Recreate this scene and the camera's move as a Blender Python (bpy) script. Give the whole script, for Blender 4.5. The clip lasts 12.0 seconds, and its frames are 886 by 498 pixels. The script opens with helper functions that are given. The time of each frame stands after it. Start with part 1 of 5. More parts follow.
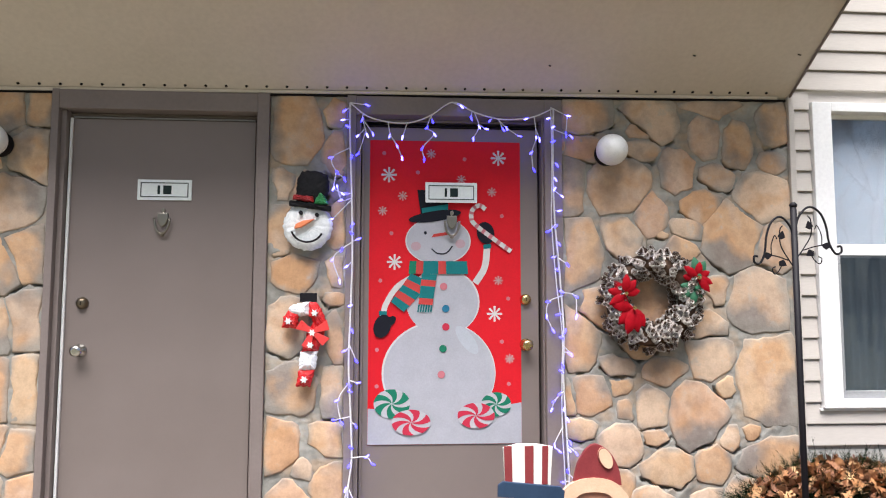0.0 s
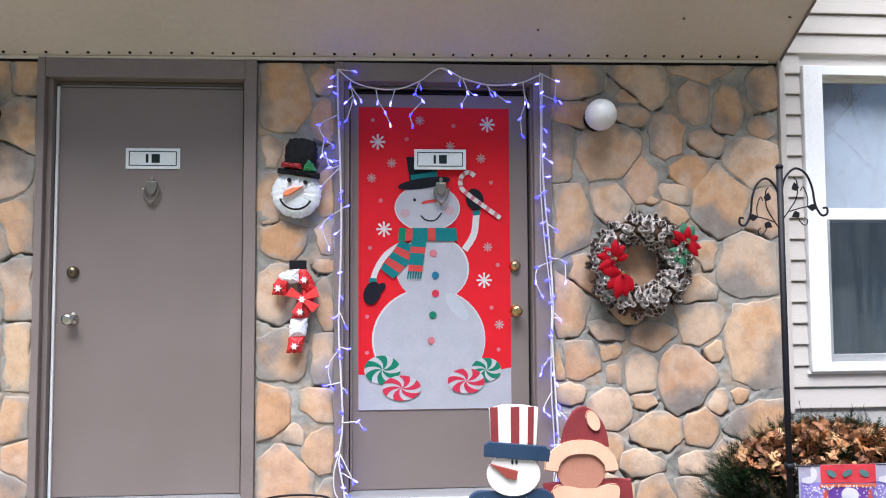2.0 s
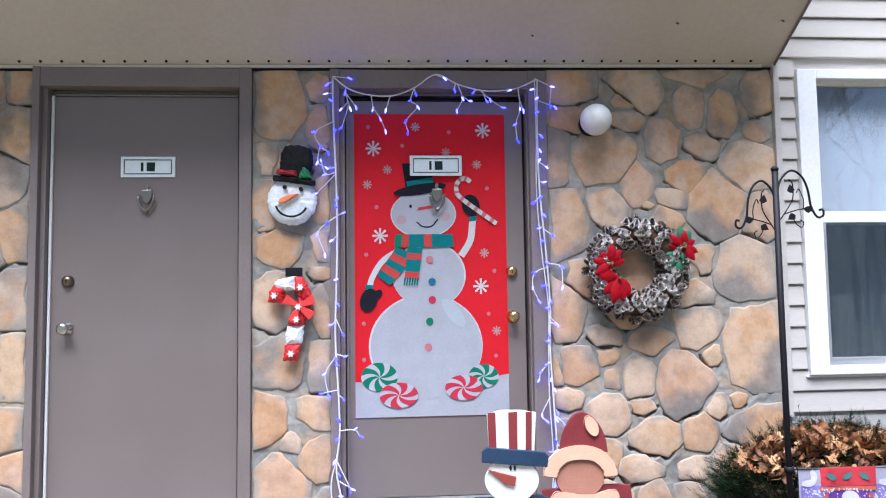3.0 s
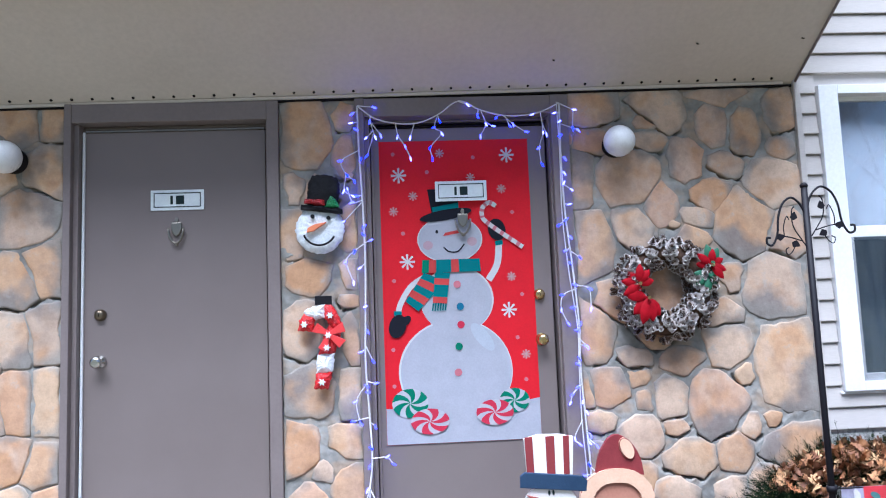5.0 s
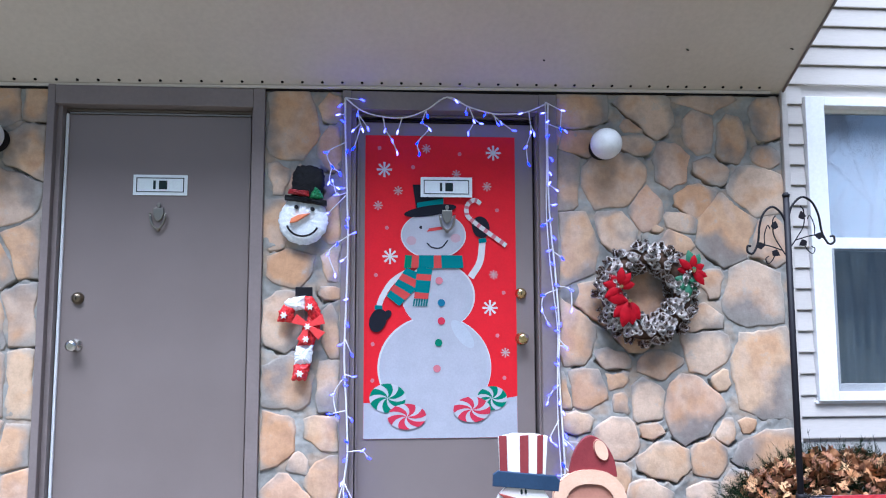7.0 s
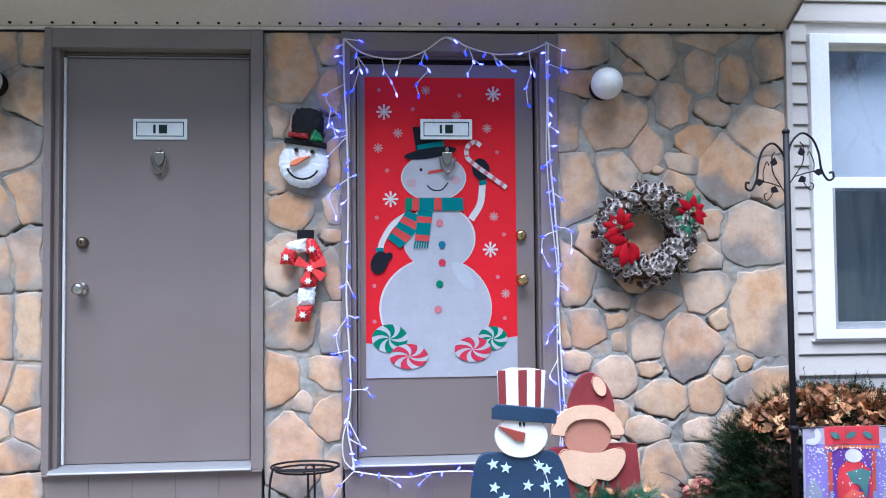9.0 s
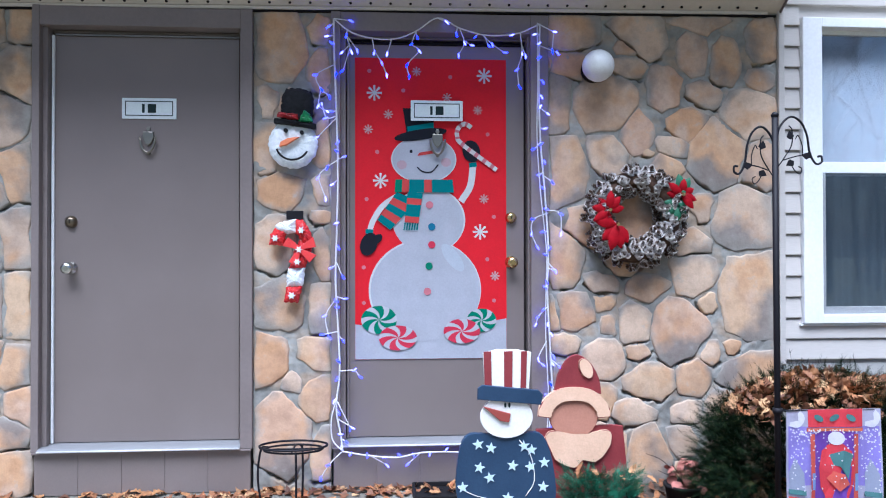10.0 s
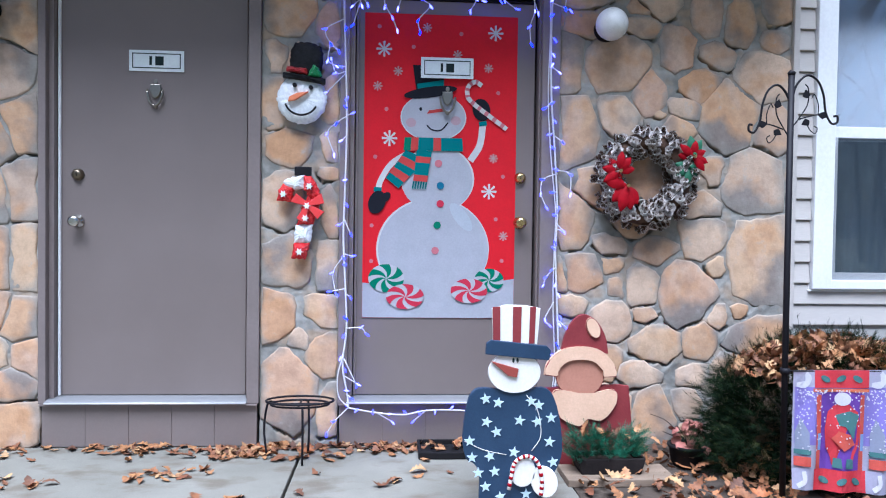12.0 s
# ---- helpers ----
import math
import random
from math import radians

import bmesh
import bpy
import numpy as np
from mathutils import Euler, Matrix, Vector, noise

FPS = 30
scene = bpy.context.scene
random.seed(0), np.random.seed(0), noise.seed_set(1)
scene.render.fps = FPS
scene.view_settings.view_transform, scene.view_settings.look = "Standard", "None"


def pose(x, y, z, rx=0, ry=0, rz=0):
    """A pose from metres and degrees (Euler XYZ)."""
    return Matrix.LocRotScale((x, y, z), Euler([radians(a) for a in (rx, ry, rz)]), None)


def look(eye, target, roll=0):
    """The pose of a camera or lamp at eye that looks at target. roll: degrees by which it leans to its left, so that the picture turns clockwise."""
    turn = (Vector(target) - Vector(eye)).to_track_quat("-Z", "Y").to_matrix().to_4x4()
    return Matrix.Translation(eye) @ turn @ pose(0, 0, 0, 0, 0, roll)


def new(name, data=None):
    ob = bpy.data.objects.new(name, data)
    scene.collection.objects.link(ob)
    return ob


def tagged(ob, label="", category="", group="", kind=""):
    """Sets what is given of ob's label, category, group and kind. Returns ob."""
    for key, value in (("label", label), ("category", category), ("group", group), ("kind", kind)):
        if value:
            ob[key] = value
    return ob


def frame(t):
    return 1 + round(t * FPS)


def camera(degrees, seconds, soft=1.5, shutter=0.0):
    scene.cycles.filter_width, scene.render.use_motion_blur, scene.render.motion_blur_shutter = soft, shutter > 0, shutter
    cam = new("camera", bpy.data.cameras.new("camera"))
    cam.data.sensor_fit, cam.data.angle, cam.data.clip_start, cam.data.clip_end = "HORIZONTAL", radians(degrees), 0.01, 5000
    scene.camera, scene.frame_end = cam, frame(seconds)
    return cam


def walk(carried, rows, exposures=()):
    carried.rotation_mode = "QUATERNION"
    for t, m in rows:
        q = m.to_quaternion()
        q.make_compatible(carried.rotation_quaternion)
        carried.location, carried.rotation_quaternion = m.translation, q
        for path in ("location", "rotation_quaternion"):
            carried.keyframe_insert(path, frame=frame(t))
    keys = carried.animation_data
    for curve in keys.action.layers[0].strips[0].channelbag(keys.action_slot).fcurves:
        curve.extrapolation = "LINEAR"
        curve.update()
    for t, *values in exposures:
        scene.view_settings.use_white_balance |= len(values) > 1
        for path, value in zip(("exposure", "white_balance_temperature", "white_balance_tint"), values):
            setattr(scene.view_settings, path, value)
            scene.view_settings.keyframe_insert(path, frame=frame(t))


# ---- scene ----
cam = camera(63.0, 12.0, soft=1.1)
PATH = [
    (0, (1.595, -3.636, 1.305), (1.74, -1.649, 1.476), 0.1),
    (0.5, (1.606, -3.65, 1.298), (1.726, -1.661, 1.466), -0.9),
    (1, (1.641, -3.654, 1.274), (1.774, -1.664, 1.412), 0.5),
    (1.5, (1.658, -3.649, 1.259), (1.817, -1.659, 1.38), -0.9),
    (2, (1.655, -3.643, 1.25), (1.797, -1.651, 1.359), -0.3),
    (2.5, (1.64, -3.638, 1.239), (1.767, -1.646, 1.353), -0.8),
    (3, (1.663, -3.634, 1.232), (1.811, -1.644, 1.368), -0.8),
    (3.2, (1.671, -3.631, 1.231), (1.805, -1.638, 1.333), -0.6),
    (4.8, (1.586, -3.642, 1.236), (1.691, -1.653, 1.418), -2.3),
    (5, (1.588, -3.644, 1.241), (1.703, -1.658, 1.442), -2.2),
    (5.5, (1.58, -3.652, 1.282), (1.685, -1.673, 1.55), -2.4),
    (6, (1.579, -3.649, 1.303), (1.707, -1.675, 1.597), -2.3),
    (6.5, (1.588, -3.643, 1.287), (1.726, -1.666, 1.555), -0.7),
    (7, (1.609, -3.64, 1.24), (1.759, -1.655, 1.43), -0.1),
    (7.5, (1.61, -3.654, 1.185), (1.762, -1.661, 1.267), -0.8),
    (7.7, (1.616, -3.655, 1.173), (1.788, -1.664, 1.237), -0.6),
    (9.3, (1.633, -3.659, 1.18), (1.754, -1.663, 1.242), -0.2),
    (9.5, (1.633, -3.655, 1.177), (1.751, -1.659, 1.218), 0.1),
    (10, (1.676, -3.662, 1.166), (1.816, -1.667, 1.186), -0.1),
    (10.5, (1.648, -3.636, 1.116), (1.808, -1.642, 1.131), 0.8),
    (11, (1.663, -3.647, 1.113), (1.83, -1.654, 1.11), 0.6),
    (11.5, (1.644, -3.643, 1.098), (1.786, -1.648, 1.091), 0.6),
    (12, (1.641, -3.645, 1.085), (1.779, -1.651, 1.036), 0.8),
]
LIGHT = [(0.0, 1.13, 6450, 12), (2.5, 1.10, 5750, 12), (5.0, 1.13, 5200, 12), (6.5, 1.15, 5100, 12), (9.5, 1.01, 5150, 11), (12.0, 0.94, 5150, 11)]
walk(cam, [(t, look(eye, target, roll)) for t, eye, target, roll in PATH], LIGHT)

# ---- world, sun, exposure ----
world = bpy.data.worlds.new("sky")
scene.world = world
world.use_nodes = True
wn = world.node_tree
sky = wn.nodes.new("ShaderNodeTexSky")
sky.sky_type = "NISHITA"
sky.sun_disc = False
sky.sun_elevation = radians(68)
sky.sun_rotation = radians(200)
sky.air_density, sky.dust_density, sky.ozone_density = 1.0, 3.0, 1.0
wn.nodes["Background"].inputs["Strength"].default_value = 0.05
wn.links.new(sky.outputs["Color"], wn.nodes["Background"].inputs["Color"])
sun_data = bpy.data.lights.new("sun", "SUN")
sun_data.energy, sun_data.angle, sun_data.color = 5.0, radians(46), (1.0, 0.98, 0.96)
sun = new("sun", sun_data)
sun.matrix_world = look((0.0, -5.2, 14.5), (1.5, 0, 1))

# ---- materials ----


def material(name, rough=0.6, metal=0.0):
    m = bpy.data.materials.new(name)
    m.use_nodes = True
    b = m.node_tree.nodes["Principled BSDF"]
    b.inputs["Roughness"].default_value = rough
    b.inputs["Metallic"].default_value = metal
    return m, m.node_tree.nodes, m.node_tree.links, b


def rgba(c):
    return (c[0], c[1], c[2], 1.0)


def noise_tex(n, l, coord, scale, detail=5.0, rough=0.6, stretch=(1, 1, 1)):
    mp = n.new("ShaderNodeMapping")
    mp.inputs["Scale"].default_value = stretch
    l.new(coord, mp.inputs["Vector"])
    t = n.new("ShaderNodeTexNoise")
    t.inputs["Scale"].default_value = scale
    t.inputs["Detail"].default_value = detail
    t.inputs["Roughness"].default_value = rough
    l.new(mp.outputs["Vector"], t.inputs["Vector"])
    return t.outputs["Fac"]


def ramp(n, l, fac, stops):
    r = n.new("ShaderNodeValToRGB")
    while len(r.color_ramp.elements) < len(stops):
        r.color_ramp.elements.new(0.5)
    for e, (p, c) in zip(r.color_ramp.elements, stops):
        e.position, e.color = p, rgba(c)
    l.new(fac, r.inputs["Fac"])
    return r.outputs["Color"]


def mix(n, l, fac, a, b, mode="MIX"):
    m = n.new("ShaderNodeMix")
    m.data_type, m.blend_type = "RGBA", mode
    for sock, v in ((m.inputs[0], fac), (m.inputs[6], a), (m.inputs[7], b)):
        if isinstance(v, bpy.types.NodeSocket):
            l.new(v, sock)
        elif isinstance(v, tuple):
            sock.default_value = rgba(v)
        else:
            sock.default_value = v
    return m.outputs[2]


def bump(n, l, b, height, strength, distance=0.01):
    bp = n.new("ShaderNodeBump")
    bp.inputs["Strength"].default_value = strength
    bp.inputs["Distance"].default_value = distance
    l.new(height, bp.inputs["Height"])
    l.new(bp.outputs["Normal"], b.inputs["Normal"])


def surface(name, c1, c2, scale=6.0, fine=60.0, rough=0.6, relief=0.15, metal=0.0, stretch=(1, 1, 1), space="Object"):
    """Two-tone surface: broad stains and fine grain with a little relief."""
    m, n, l, b = material(name, rough, metal)
    co = n.new("ShaderNodeTexCoord").outputs[space]
    broad = noise_tex(n, l, co, scale, 4.0, 0.6, stretch)
    grain = noise_tex(n, l, co, fine, 3.0, 0.6, stretch)
    col = ramp(n, l, broad, [(0.3, c1), (0.7, c2)])
    col = mix(n, l, 0.16, col, ramp(n, l, grain, [(0.3, tuple(0.7 * v for v in c1)), (0.7, tuple(min(1, 1.15 * v) for v in c2))]))
    l.new(col, b.inputs["Base Color"])
    rr = n.new("ShaderNodeMapRange")
    rr.inputs["To Min"].default_value, rr.inputs["To Max"].default_value = max(0.02, rough - 0.12), min(1, rough + 0.12)
    l.new(broad, rr.inputs["Value"])
    l.new(rr.outputs["Result"], b.inputs["Roughness"])
    bump(n, l, b, grain, relief, 0.004)
    return m


def plain(name, c, rough=0.5, metal=0.0, gloss=0.5):
    m = surface(name, tuple(0.92 * v for v in c), tuple(min(1, 1.05 * v) for v in c), 9.0, 120.0, rough, 0.05, metal)
    m.node_tree.nodes["Principled BSDF"].inputs["Specular IOR Level"].default_value = gloss
    return m


def stone_material():
    """Split sandstone: each stone its own warm tone, grey-stained towards one side, with rust and pale patches."""
    m, n, l, b = material("field_stone", 0.85)
    co = n.new("ShaderNodeTexCoord").outputs["Object"]
    rand = n.new("ShaderNodeObjectInfo").outputs["Random"]

    def vec(op):
        v = n.new("ShaderNodeVectorMath")
        v.operation = op
        return v

    def calc(op, a, c=0.0, d=0.0):
        k = n.new("ShaderNodeMath")
        k.operation = op
        for sock, val in zip(k.inputs, (a, c, d)):
            if isinstance(val, bpy.types.NodeSocket):
                l.new(val, sock)
            else:
                sock.default_value = val
        return k.outputs[0]

    sc = vec("SCALE")
    sc.inputs[0].default_value = (37.0, 11.0, 23.0)
    l.new(rand, sc.inputs["Scale"])
    add = vec("ADD")
    l.new(co, add.inputs[0])
    l.new(sc.outputs[0], add.inputs[1])
    v = add.outputs[0]
    split = n.new("ShaderNodeSeparateXYZ")
    l.new(co, split.inputs[0])
    turn = calc("MULTIPLY", rand, 47.0)
    side = calc("ADD", calc("MULTIPLY", split.outputs["X"], calc("COSINE", turn)), calc("MULTIPLY", split.outputs["Z"], calc("SINE", turn)))
    base = ramp(n, l, rand, [(0.0, (0.55, 0.315, 0.165)), (0.2, (0.63, 0.445, 0.29)), (0.38, (0.58, 0.365, 0.215)), (0.55, (0.48, 0.355, 0.265)),
                             (0.7, (0.66, 0.49, 0.35)), (0.85, (0.58, 0.39, 0.28)), (1.0, (0.55, 0.315, 0.17))])
    patch = noise_tex(n, l, v, 5.5, 3.0, 0.5)
    cloud = noise_tex(n, l, v, 15.0, 5.0, 0.6)
    grain = noise_tex(n, l, v, 110.0, 3.0, 0.6)
    rust = noise_tex(n, l, v, 6.0, 2.0, 0.5, (1.0, 1.0, 1.35))
    pale = noise_tex(n, l, v, 5.2, 2.0, 0.5, (1.4, 1.0, 1.0))
    col = mix(n, l, ramp(n, l, rust, [(0.50, (0, 0, 0)), (0.68, (0.7, 0.7, 0.7))]), base, (0.56, 0.32, 0.165))
    col = mix(n, l, ramp(n, l, pale, [(0.53, (0, 0, 0)), (0.70, (0.7, 0.7, 0.7))]), col, (0.60, 0.455, 0.35))
    stain = calc("ADD", calc("MULTIPLY", side, 2.3), patch)
    col = mix(n, l, ramp(n, l, stain, [(0.57, (0, 0, 0)), (0.80, (0.88, 0.88, 0.88))]), col, (0.235, 0.21, 0.195))
    col = mix(n, l, ramp(n, l, cloud, [(0.60, (0, 0, 0)), (0.72, (0.5, 0.5, 0.5))]), col, (0.40, 0.385, 0.36))
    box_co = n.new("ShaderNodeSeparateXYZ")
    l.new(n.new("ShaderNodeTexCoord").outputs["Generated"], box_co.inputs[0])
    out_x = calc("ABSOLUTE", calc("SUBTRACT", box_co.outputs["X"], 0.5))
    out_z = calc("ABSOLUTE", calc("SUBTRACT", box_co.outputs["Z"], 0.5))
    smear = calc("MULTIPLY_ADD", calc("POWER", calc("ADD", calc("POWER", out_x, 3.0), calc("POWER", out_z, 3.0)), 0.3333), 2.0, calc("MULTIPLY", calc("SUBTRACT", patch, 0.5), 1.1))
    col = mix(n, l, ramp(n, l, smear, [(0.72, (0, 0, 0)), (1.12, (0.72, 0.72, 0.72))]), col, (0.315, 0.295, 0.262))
    col = mix(n, l, 1.0, col, ramp(n, l, cloud, [(0.30, (0.80, 0.78, 0.77)), (0.55, (1, 1, 1)), (0.8, (1.1, 1.09, 1.06))]), "MULTIPLY")
    col = mix(n, l, 0.4, col, ramp(n, l, grain, [(0.25, (0.75, 0.75, 0.75)), (0.6, (1, 1, 1))]), "MULTIPLY")
    l.new(col, b.inputs["Base Color"])
    bump(n, l, b, cloud, 0.4, 0.012)
    return m


def mortar_material():
    """Smeared grey pointing with darker damp spots and stone dust rubbed into it."""
    m, n, l, b = material("mortar", 0.95)
    co = n.new("ShaderNodeTexCoord").outputs["Object"]
    broad = noise_tex(n, l, co, 5.0, 4.0, 0.55)
    dust = noise_tex(n, l, co, 7.5, 3.0, 0.5, (1.0, 1.0, 1.3))
    mid = noise_tex(n, l, co, 26.0, 4.0, 0.6)
    col = ramp(n, l, broad, [(0.30, (0.165, 0.158, 0.142)), (0.5, (0.29, 0.282, 0.255)), (0.7, (0.40, 0.39, 0.355))])
    col = mix(n, l, ramp(n, l, dust, [(0.48, (0, 0, 0)), (0.66, (0.75, 0.75, 0.75))]), col, (0.43, 0.315, 0.215))
    col = mix(n, l, 0.6, col, ramp(n, l, mid, [(0.3, (0.72, 0.72, 0.72)), (0.65, (1.08, 1.08, 1.08))]), "MULTIPLY")
    l.new(col, b.inputs["Base Color"])
    bump(n, l, b, mid, 0.5, 0.006)
    return m


def concrete_material():
    m, n, l, b = material("weathered_concrete", 0.9)
    co = n.new("ShaderNodeTexCoord").outputs["Object"]
    broad = noise_tex(n, l, co, 1.7, 5.0, 0.6)
    stain = noise_tex(n, l, co, 4.2, 4.0, 0.55, (1, 1.6, 1))
    grain = noise_tex(n, l, co, 140.0, 3.0, 0.7)
    col = ramp(n, l, broad, [(0.3, (0.14, 0.133, 0.108)), (0.7, (0.222, 0.212, 0.178))])
    col = mix(n, l, ramp(n, l, stain, [(0.50, (0, 0, 0)), (0.66, (0.75, 0.75, 0.75))]), col, (0.115, 0.092, 0.065))
    col = mix(n, l, 0.5, col, ramp(n, l, grain, [(0.3, (0.7, 0.7, 0.7)), (0.65, (1.05, 1.05, 1.05))]), "MULTIPLY")
    l.new(col, b.inputs["Base Color"])
    bump(n, l, b, grain, 0.3, 0.003)
    return m


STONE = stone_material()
MORTAR = mortar_material()
TAUPE = surface("taupe_paint", (0.186, 0.151, 0.138), (0.210, 0.172, 0.159), 2.5, 180.0, 0.42, 0.06)
TAUPE_TRIM = surface("taupe_trim_paint", (0.186, 0.151, 0.14), (0.222, 0.181, 0.17), 3.0, 60.0, 0.5, 0.12)
VINYL = surface("vinyl_siding", (0.48, 0.445, 0.41), (0.55, 0.51, 0.47), 2.0, 90.0, 0.5, 0.10, 0.0, (0.3, 1, 3))
SOFFIT = surface("soffit_sheet", (0.53, 0.47, 0.405), (0.595, 0.535, 0.465), 1.4, 40.0, 0.55, 0.08)
FASCIA = surface("fascia_paint", (0.39, 0.383, 0.37), (0.45, 0.442, 0.427), 2.0, 60.0, 0.45, 0.06, 0.0, (0.3, 1, 2))
WHITE = surface("white_vinyl", (0.76, 0.76, 0.77), (0.82, 0.82, 0.82), 3.0, 60.0, 0.4, 0.03)
CONCRETE = concrete_material()
SOIL = surface("soil", (0.03, 0.022, 0.016), (0.075, 0.054, 0.038), 5.0, 60.0, 0.95, 0.8)
GRASS = surface("winter_grass", (0.048, 0.054, 0.024), (0.105, 0.092, 0.046), 0.6, 25.0, 0.95, 0.8)
METAL = surface("aluminium", (0.19, 0.19, 0.195), (0.26, 0.26, 0.265), 4.0, 80.0, 0.55, 0.05, 0.2, (0.2, 1, 1))
BRASS = plain("aged_brass", (0.62, 0.45, 0.20), 0.25, 1.0)
NICKEL = plain("aged_nickel", (0.30, 0.275, 0.23), 0.32, 1.0)
BLACK = plain("black_iron", (0.006, 0.005, 0.008), 0.6, 0.0, 0.25)
RUBBER = plain("black_rubber", (0.009, 0.008, 0.009), 0.8, 0.0, 0.2)
# Near-black for small fittings and for strips that stand in for shade.
DARK = plain("dark_fittings_and_shade", (0.012, 0.010, 0.010), 0.9, 0.0, 0.15)

# ---- mesh helpers ----


def part(name, bm, mat, parent=None, label=""):
    """Links a bmesh as one mesh object, under a thing or a part if given."""
    me = bpy.data.meshes.new(name)
    bm.normal_update()
    bm.to_mesh(me)
    bm.free()
    for mm in (mat if isinstance(mat, (list, tuple)) else [mat]):
        me.materials.append(mm)
    ob = new(name, me)
    if parent is not None:
        ob.parent = parent
    if label:
        tagged(ob, label)
    return ob


def smooth(ob):
    for p in ob.data.polygons:
        p.use_smooth = True
    return ob


def empty(name, label, category, group="", kind="", at=(0, 0, 0)):
    ob = new(name)
    ob.location = at
    ob.empty_display_size = 0.1
    return tagged(ob, label, category, group, kind)


def box(x0, x1, y0, y1, z0, z1, bevel=0.0, bm=None):
    one = bmesh.new()
    bmesh.ops.create_cube(one, size=1.0)
    for v in one.verts:
        v.co = Vector((x0 + (v.co.x + 0.5) * (x1 - x0), y0 + (v.co.y + 0.5) * (y1 - y0), z0 + (v.co.z + 0.5) * (z1 - z0)))
    if bevel:
        bmesh.ops.bevel(one, geom=one.edges[:], offset=bevel, segments=2, affect="EDGES", profile=0.6)
    if bm is None:
        return one
    me = bpy.data.meshes.new("tmp")
    one.to_mesh(me)
    bm.from_mesh(me)
    bpy.data.meshes.remove(me)
    one.free()
    return bm


def prism(points, y0, y1, bevel=0.0, bm=None, mat=0):
    """A flat outline in x and z, given depth from y0 (front) to y1 (back)."""
    one = bm if bm is not None else bmesh.new()
    area = sum(a[0] * b[1] - b[0] * a[1] for a, b in zip(points, points[1:] + points[:1]))
    pts = points if area > 0 else points[::-1]
    front = [one.verts.new((x, y0, z)) for x, z in pts]
    back = [one.verts.new((x, y1, z)) for x, z in pts]
    faces = [one.faces.new(front), one.faces.new(back[::-1])]
    for i in range(len(pts)):
        j = (i + 1) % len(pts)
        faces.append(one.faces.new((front[j], front[i], back[i], back[j])))
    for f in faces:
        f.material_index = mat
    if bevel:
        bmesh.ops.bevel(one, geom=list(faces[0].edges), offset=bevel, segments=2, affect="EDGES", profile=0.6)
    return one


def ellipse(cx, cz, rx, rz, n=32, turn=0.0, a0=0.0, a1=360.0):
    out = []
    full = abs(a1 - a0) >= 360
    for i in range(n if full else n + 1):
        a = radians(a0 + (a1 - a0) * i / n)
        u, v = rx * math.cos(a), rz * math.sin(a)
        c, s = math.cos(radians(turn)), math.sin(radians(turn))
        out.append((cx + u * c - v * s, cz + u * s + v * c))
    return out


def tube(points, r, bm=None, sides=6, r_end=None, mat=0):
    """A round bar along points; r_end tapers it."""
    one = bm if bm is not None else bmesh.new()
    pts = [Vector(p) for p in points]
    rings = []
    up = Vector((0.13, 0.97, 0.2)).normalized()
    for i, p in enumerate(pts):
        d = (pts[min(i + 1, len(pts) - 1)] - pts[max(i - 1, 0)])
        d = d.normalized() if d.length > 1e-9 else Vector((0, 0, 1))
        s = d.cross(up)
        if s.length < 0.05:
            s = d.cross(Vector((1, 0, 0)))
        s.normalize()
        q = s.cross(d)
        rad = r if r_end is None else r + (r_end - r) * i / (len(pts) - 1)
        rings.append([one.verts.new(p + rad * (math.cos(k * math.tau / sides) * s + math.sin(k * math.tau / sides) * q)) for k in range(sides)])
    for a, b in zip(rings, rings[1:]):
        for k in range(sides):
            f = one.faces.new((a[k], a[(k + 1) % sides], b[(k + 1) % sides], b[k]))
            f.smooth, f.material_index = True, mat
    one.faces.new(rings[0][::-1]).material_index = mat
    one.faces.new(rings[-1]).material_index = mat
    return one


def spline(points, steps=6):
    """A smooth line through points."""
    pts = [Vector(p) for p in points]
    pts = [2 * pts[0] - pts[1]] + pts + [2 * pts[-1] - pts[-2]]
    out = []
    for a, b, c, d in zip(pts, pts[1:], pts[2:], pts[3:]):
        for i in range(steps):
            t = i / steps
            out.append(0.5 * (2 * b + (c - a) * t + (2 * a - 5 * b + 4 * c - d) * t * t + (3 * b - a - 3 * c + d) * t ** 3))
    out.append(pts[-2])
    return out


def lathe(profile, axis="z", n=24):
    """A turned body from (radius, height) pairs."""
    bm = bmesh.new()
    rings = []
    for r, h in profile:
        ring = []
        for k in range(n):
            a = k * math.tau / n
            p = (r * math.cos(a), r * math.sin(a), h)
            if axis == "y":
                p = (p[0], -h, p[1])
            ring.append(bm.verts.new(p))
        rings.append(ring)
    for a, b in zip(rings, rings[1:]):
        for k in range(n):
            bm.faces.new((a[k], a[(k + 1) % n], b[(k + 1) % n], b[k])).smooth = True
    bm.faces.new(rings[0][::-1])
    bm.faces.new(rings[-1])
    return bm


# ---- ground ----
bm = bmesh.new()
bmesh.ops.create_grid(bm, x_segments=60, y_segments=60, size=400)
for v in bm.verts:
    v.co.z = -0.06
ground = tagged(part("ground", bm, GRASS), "winter lawn with dull yellow-green grass", "ground", kind="structure")

pavement = empty("pavement", "pale weathered concrete walk along the wall", "pavement", kind="structure")
for i, (a, b) in enumerate(((-3.2, -1.42), (-1.41, 1.2), (1.212, 2.42))):
    part("slab", box(a, b, -3.2, -0.006, -0.12, 0.0, 0.008), CONCRETE, pavement)
bed = tagged(part("flower_bed", box(2.426, 6.5, -1.9, -0.004, -0.12, -0.004, 0.01), SOIL), "dark soil bed under a layer of leaves", "flower bed", kind="structure")

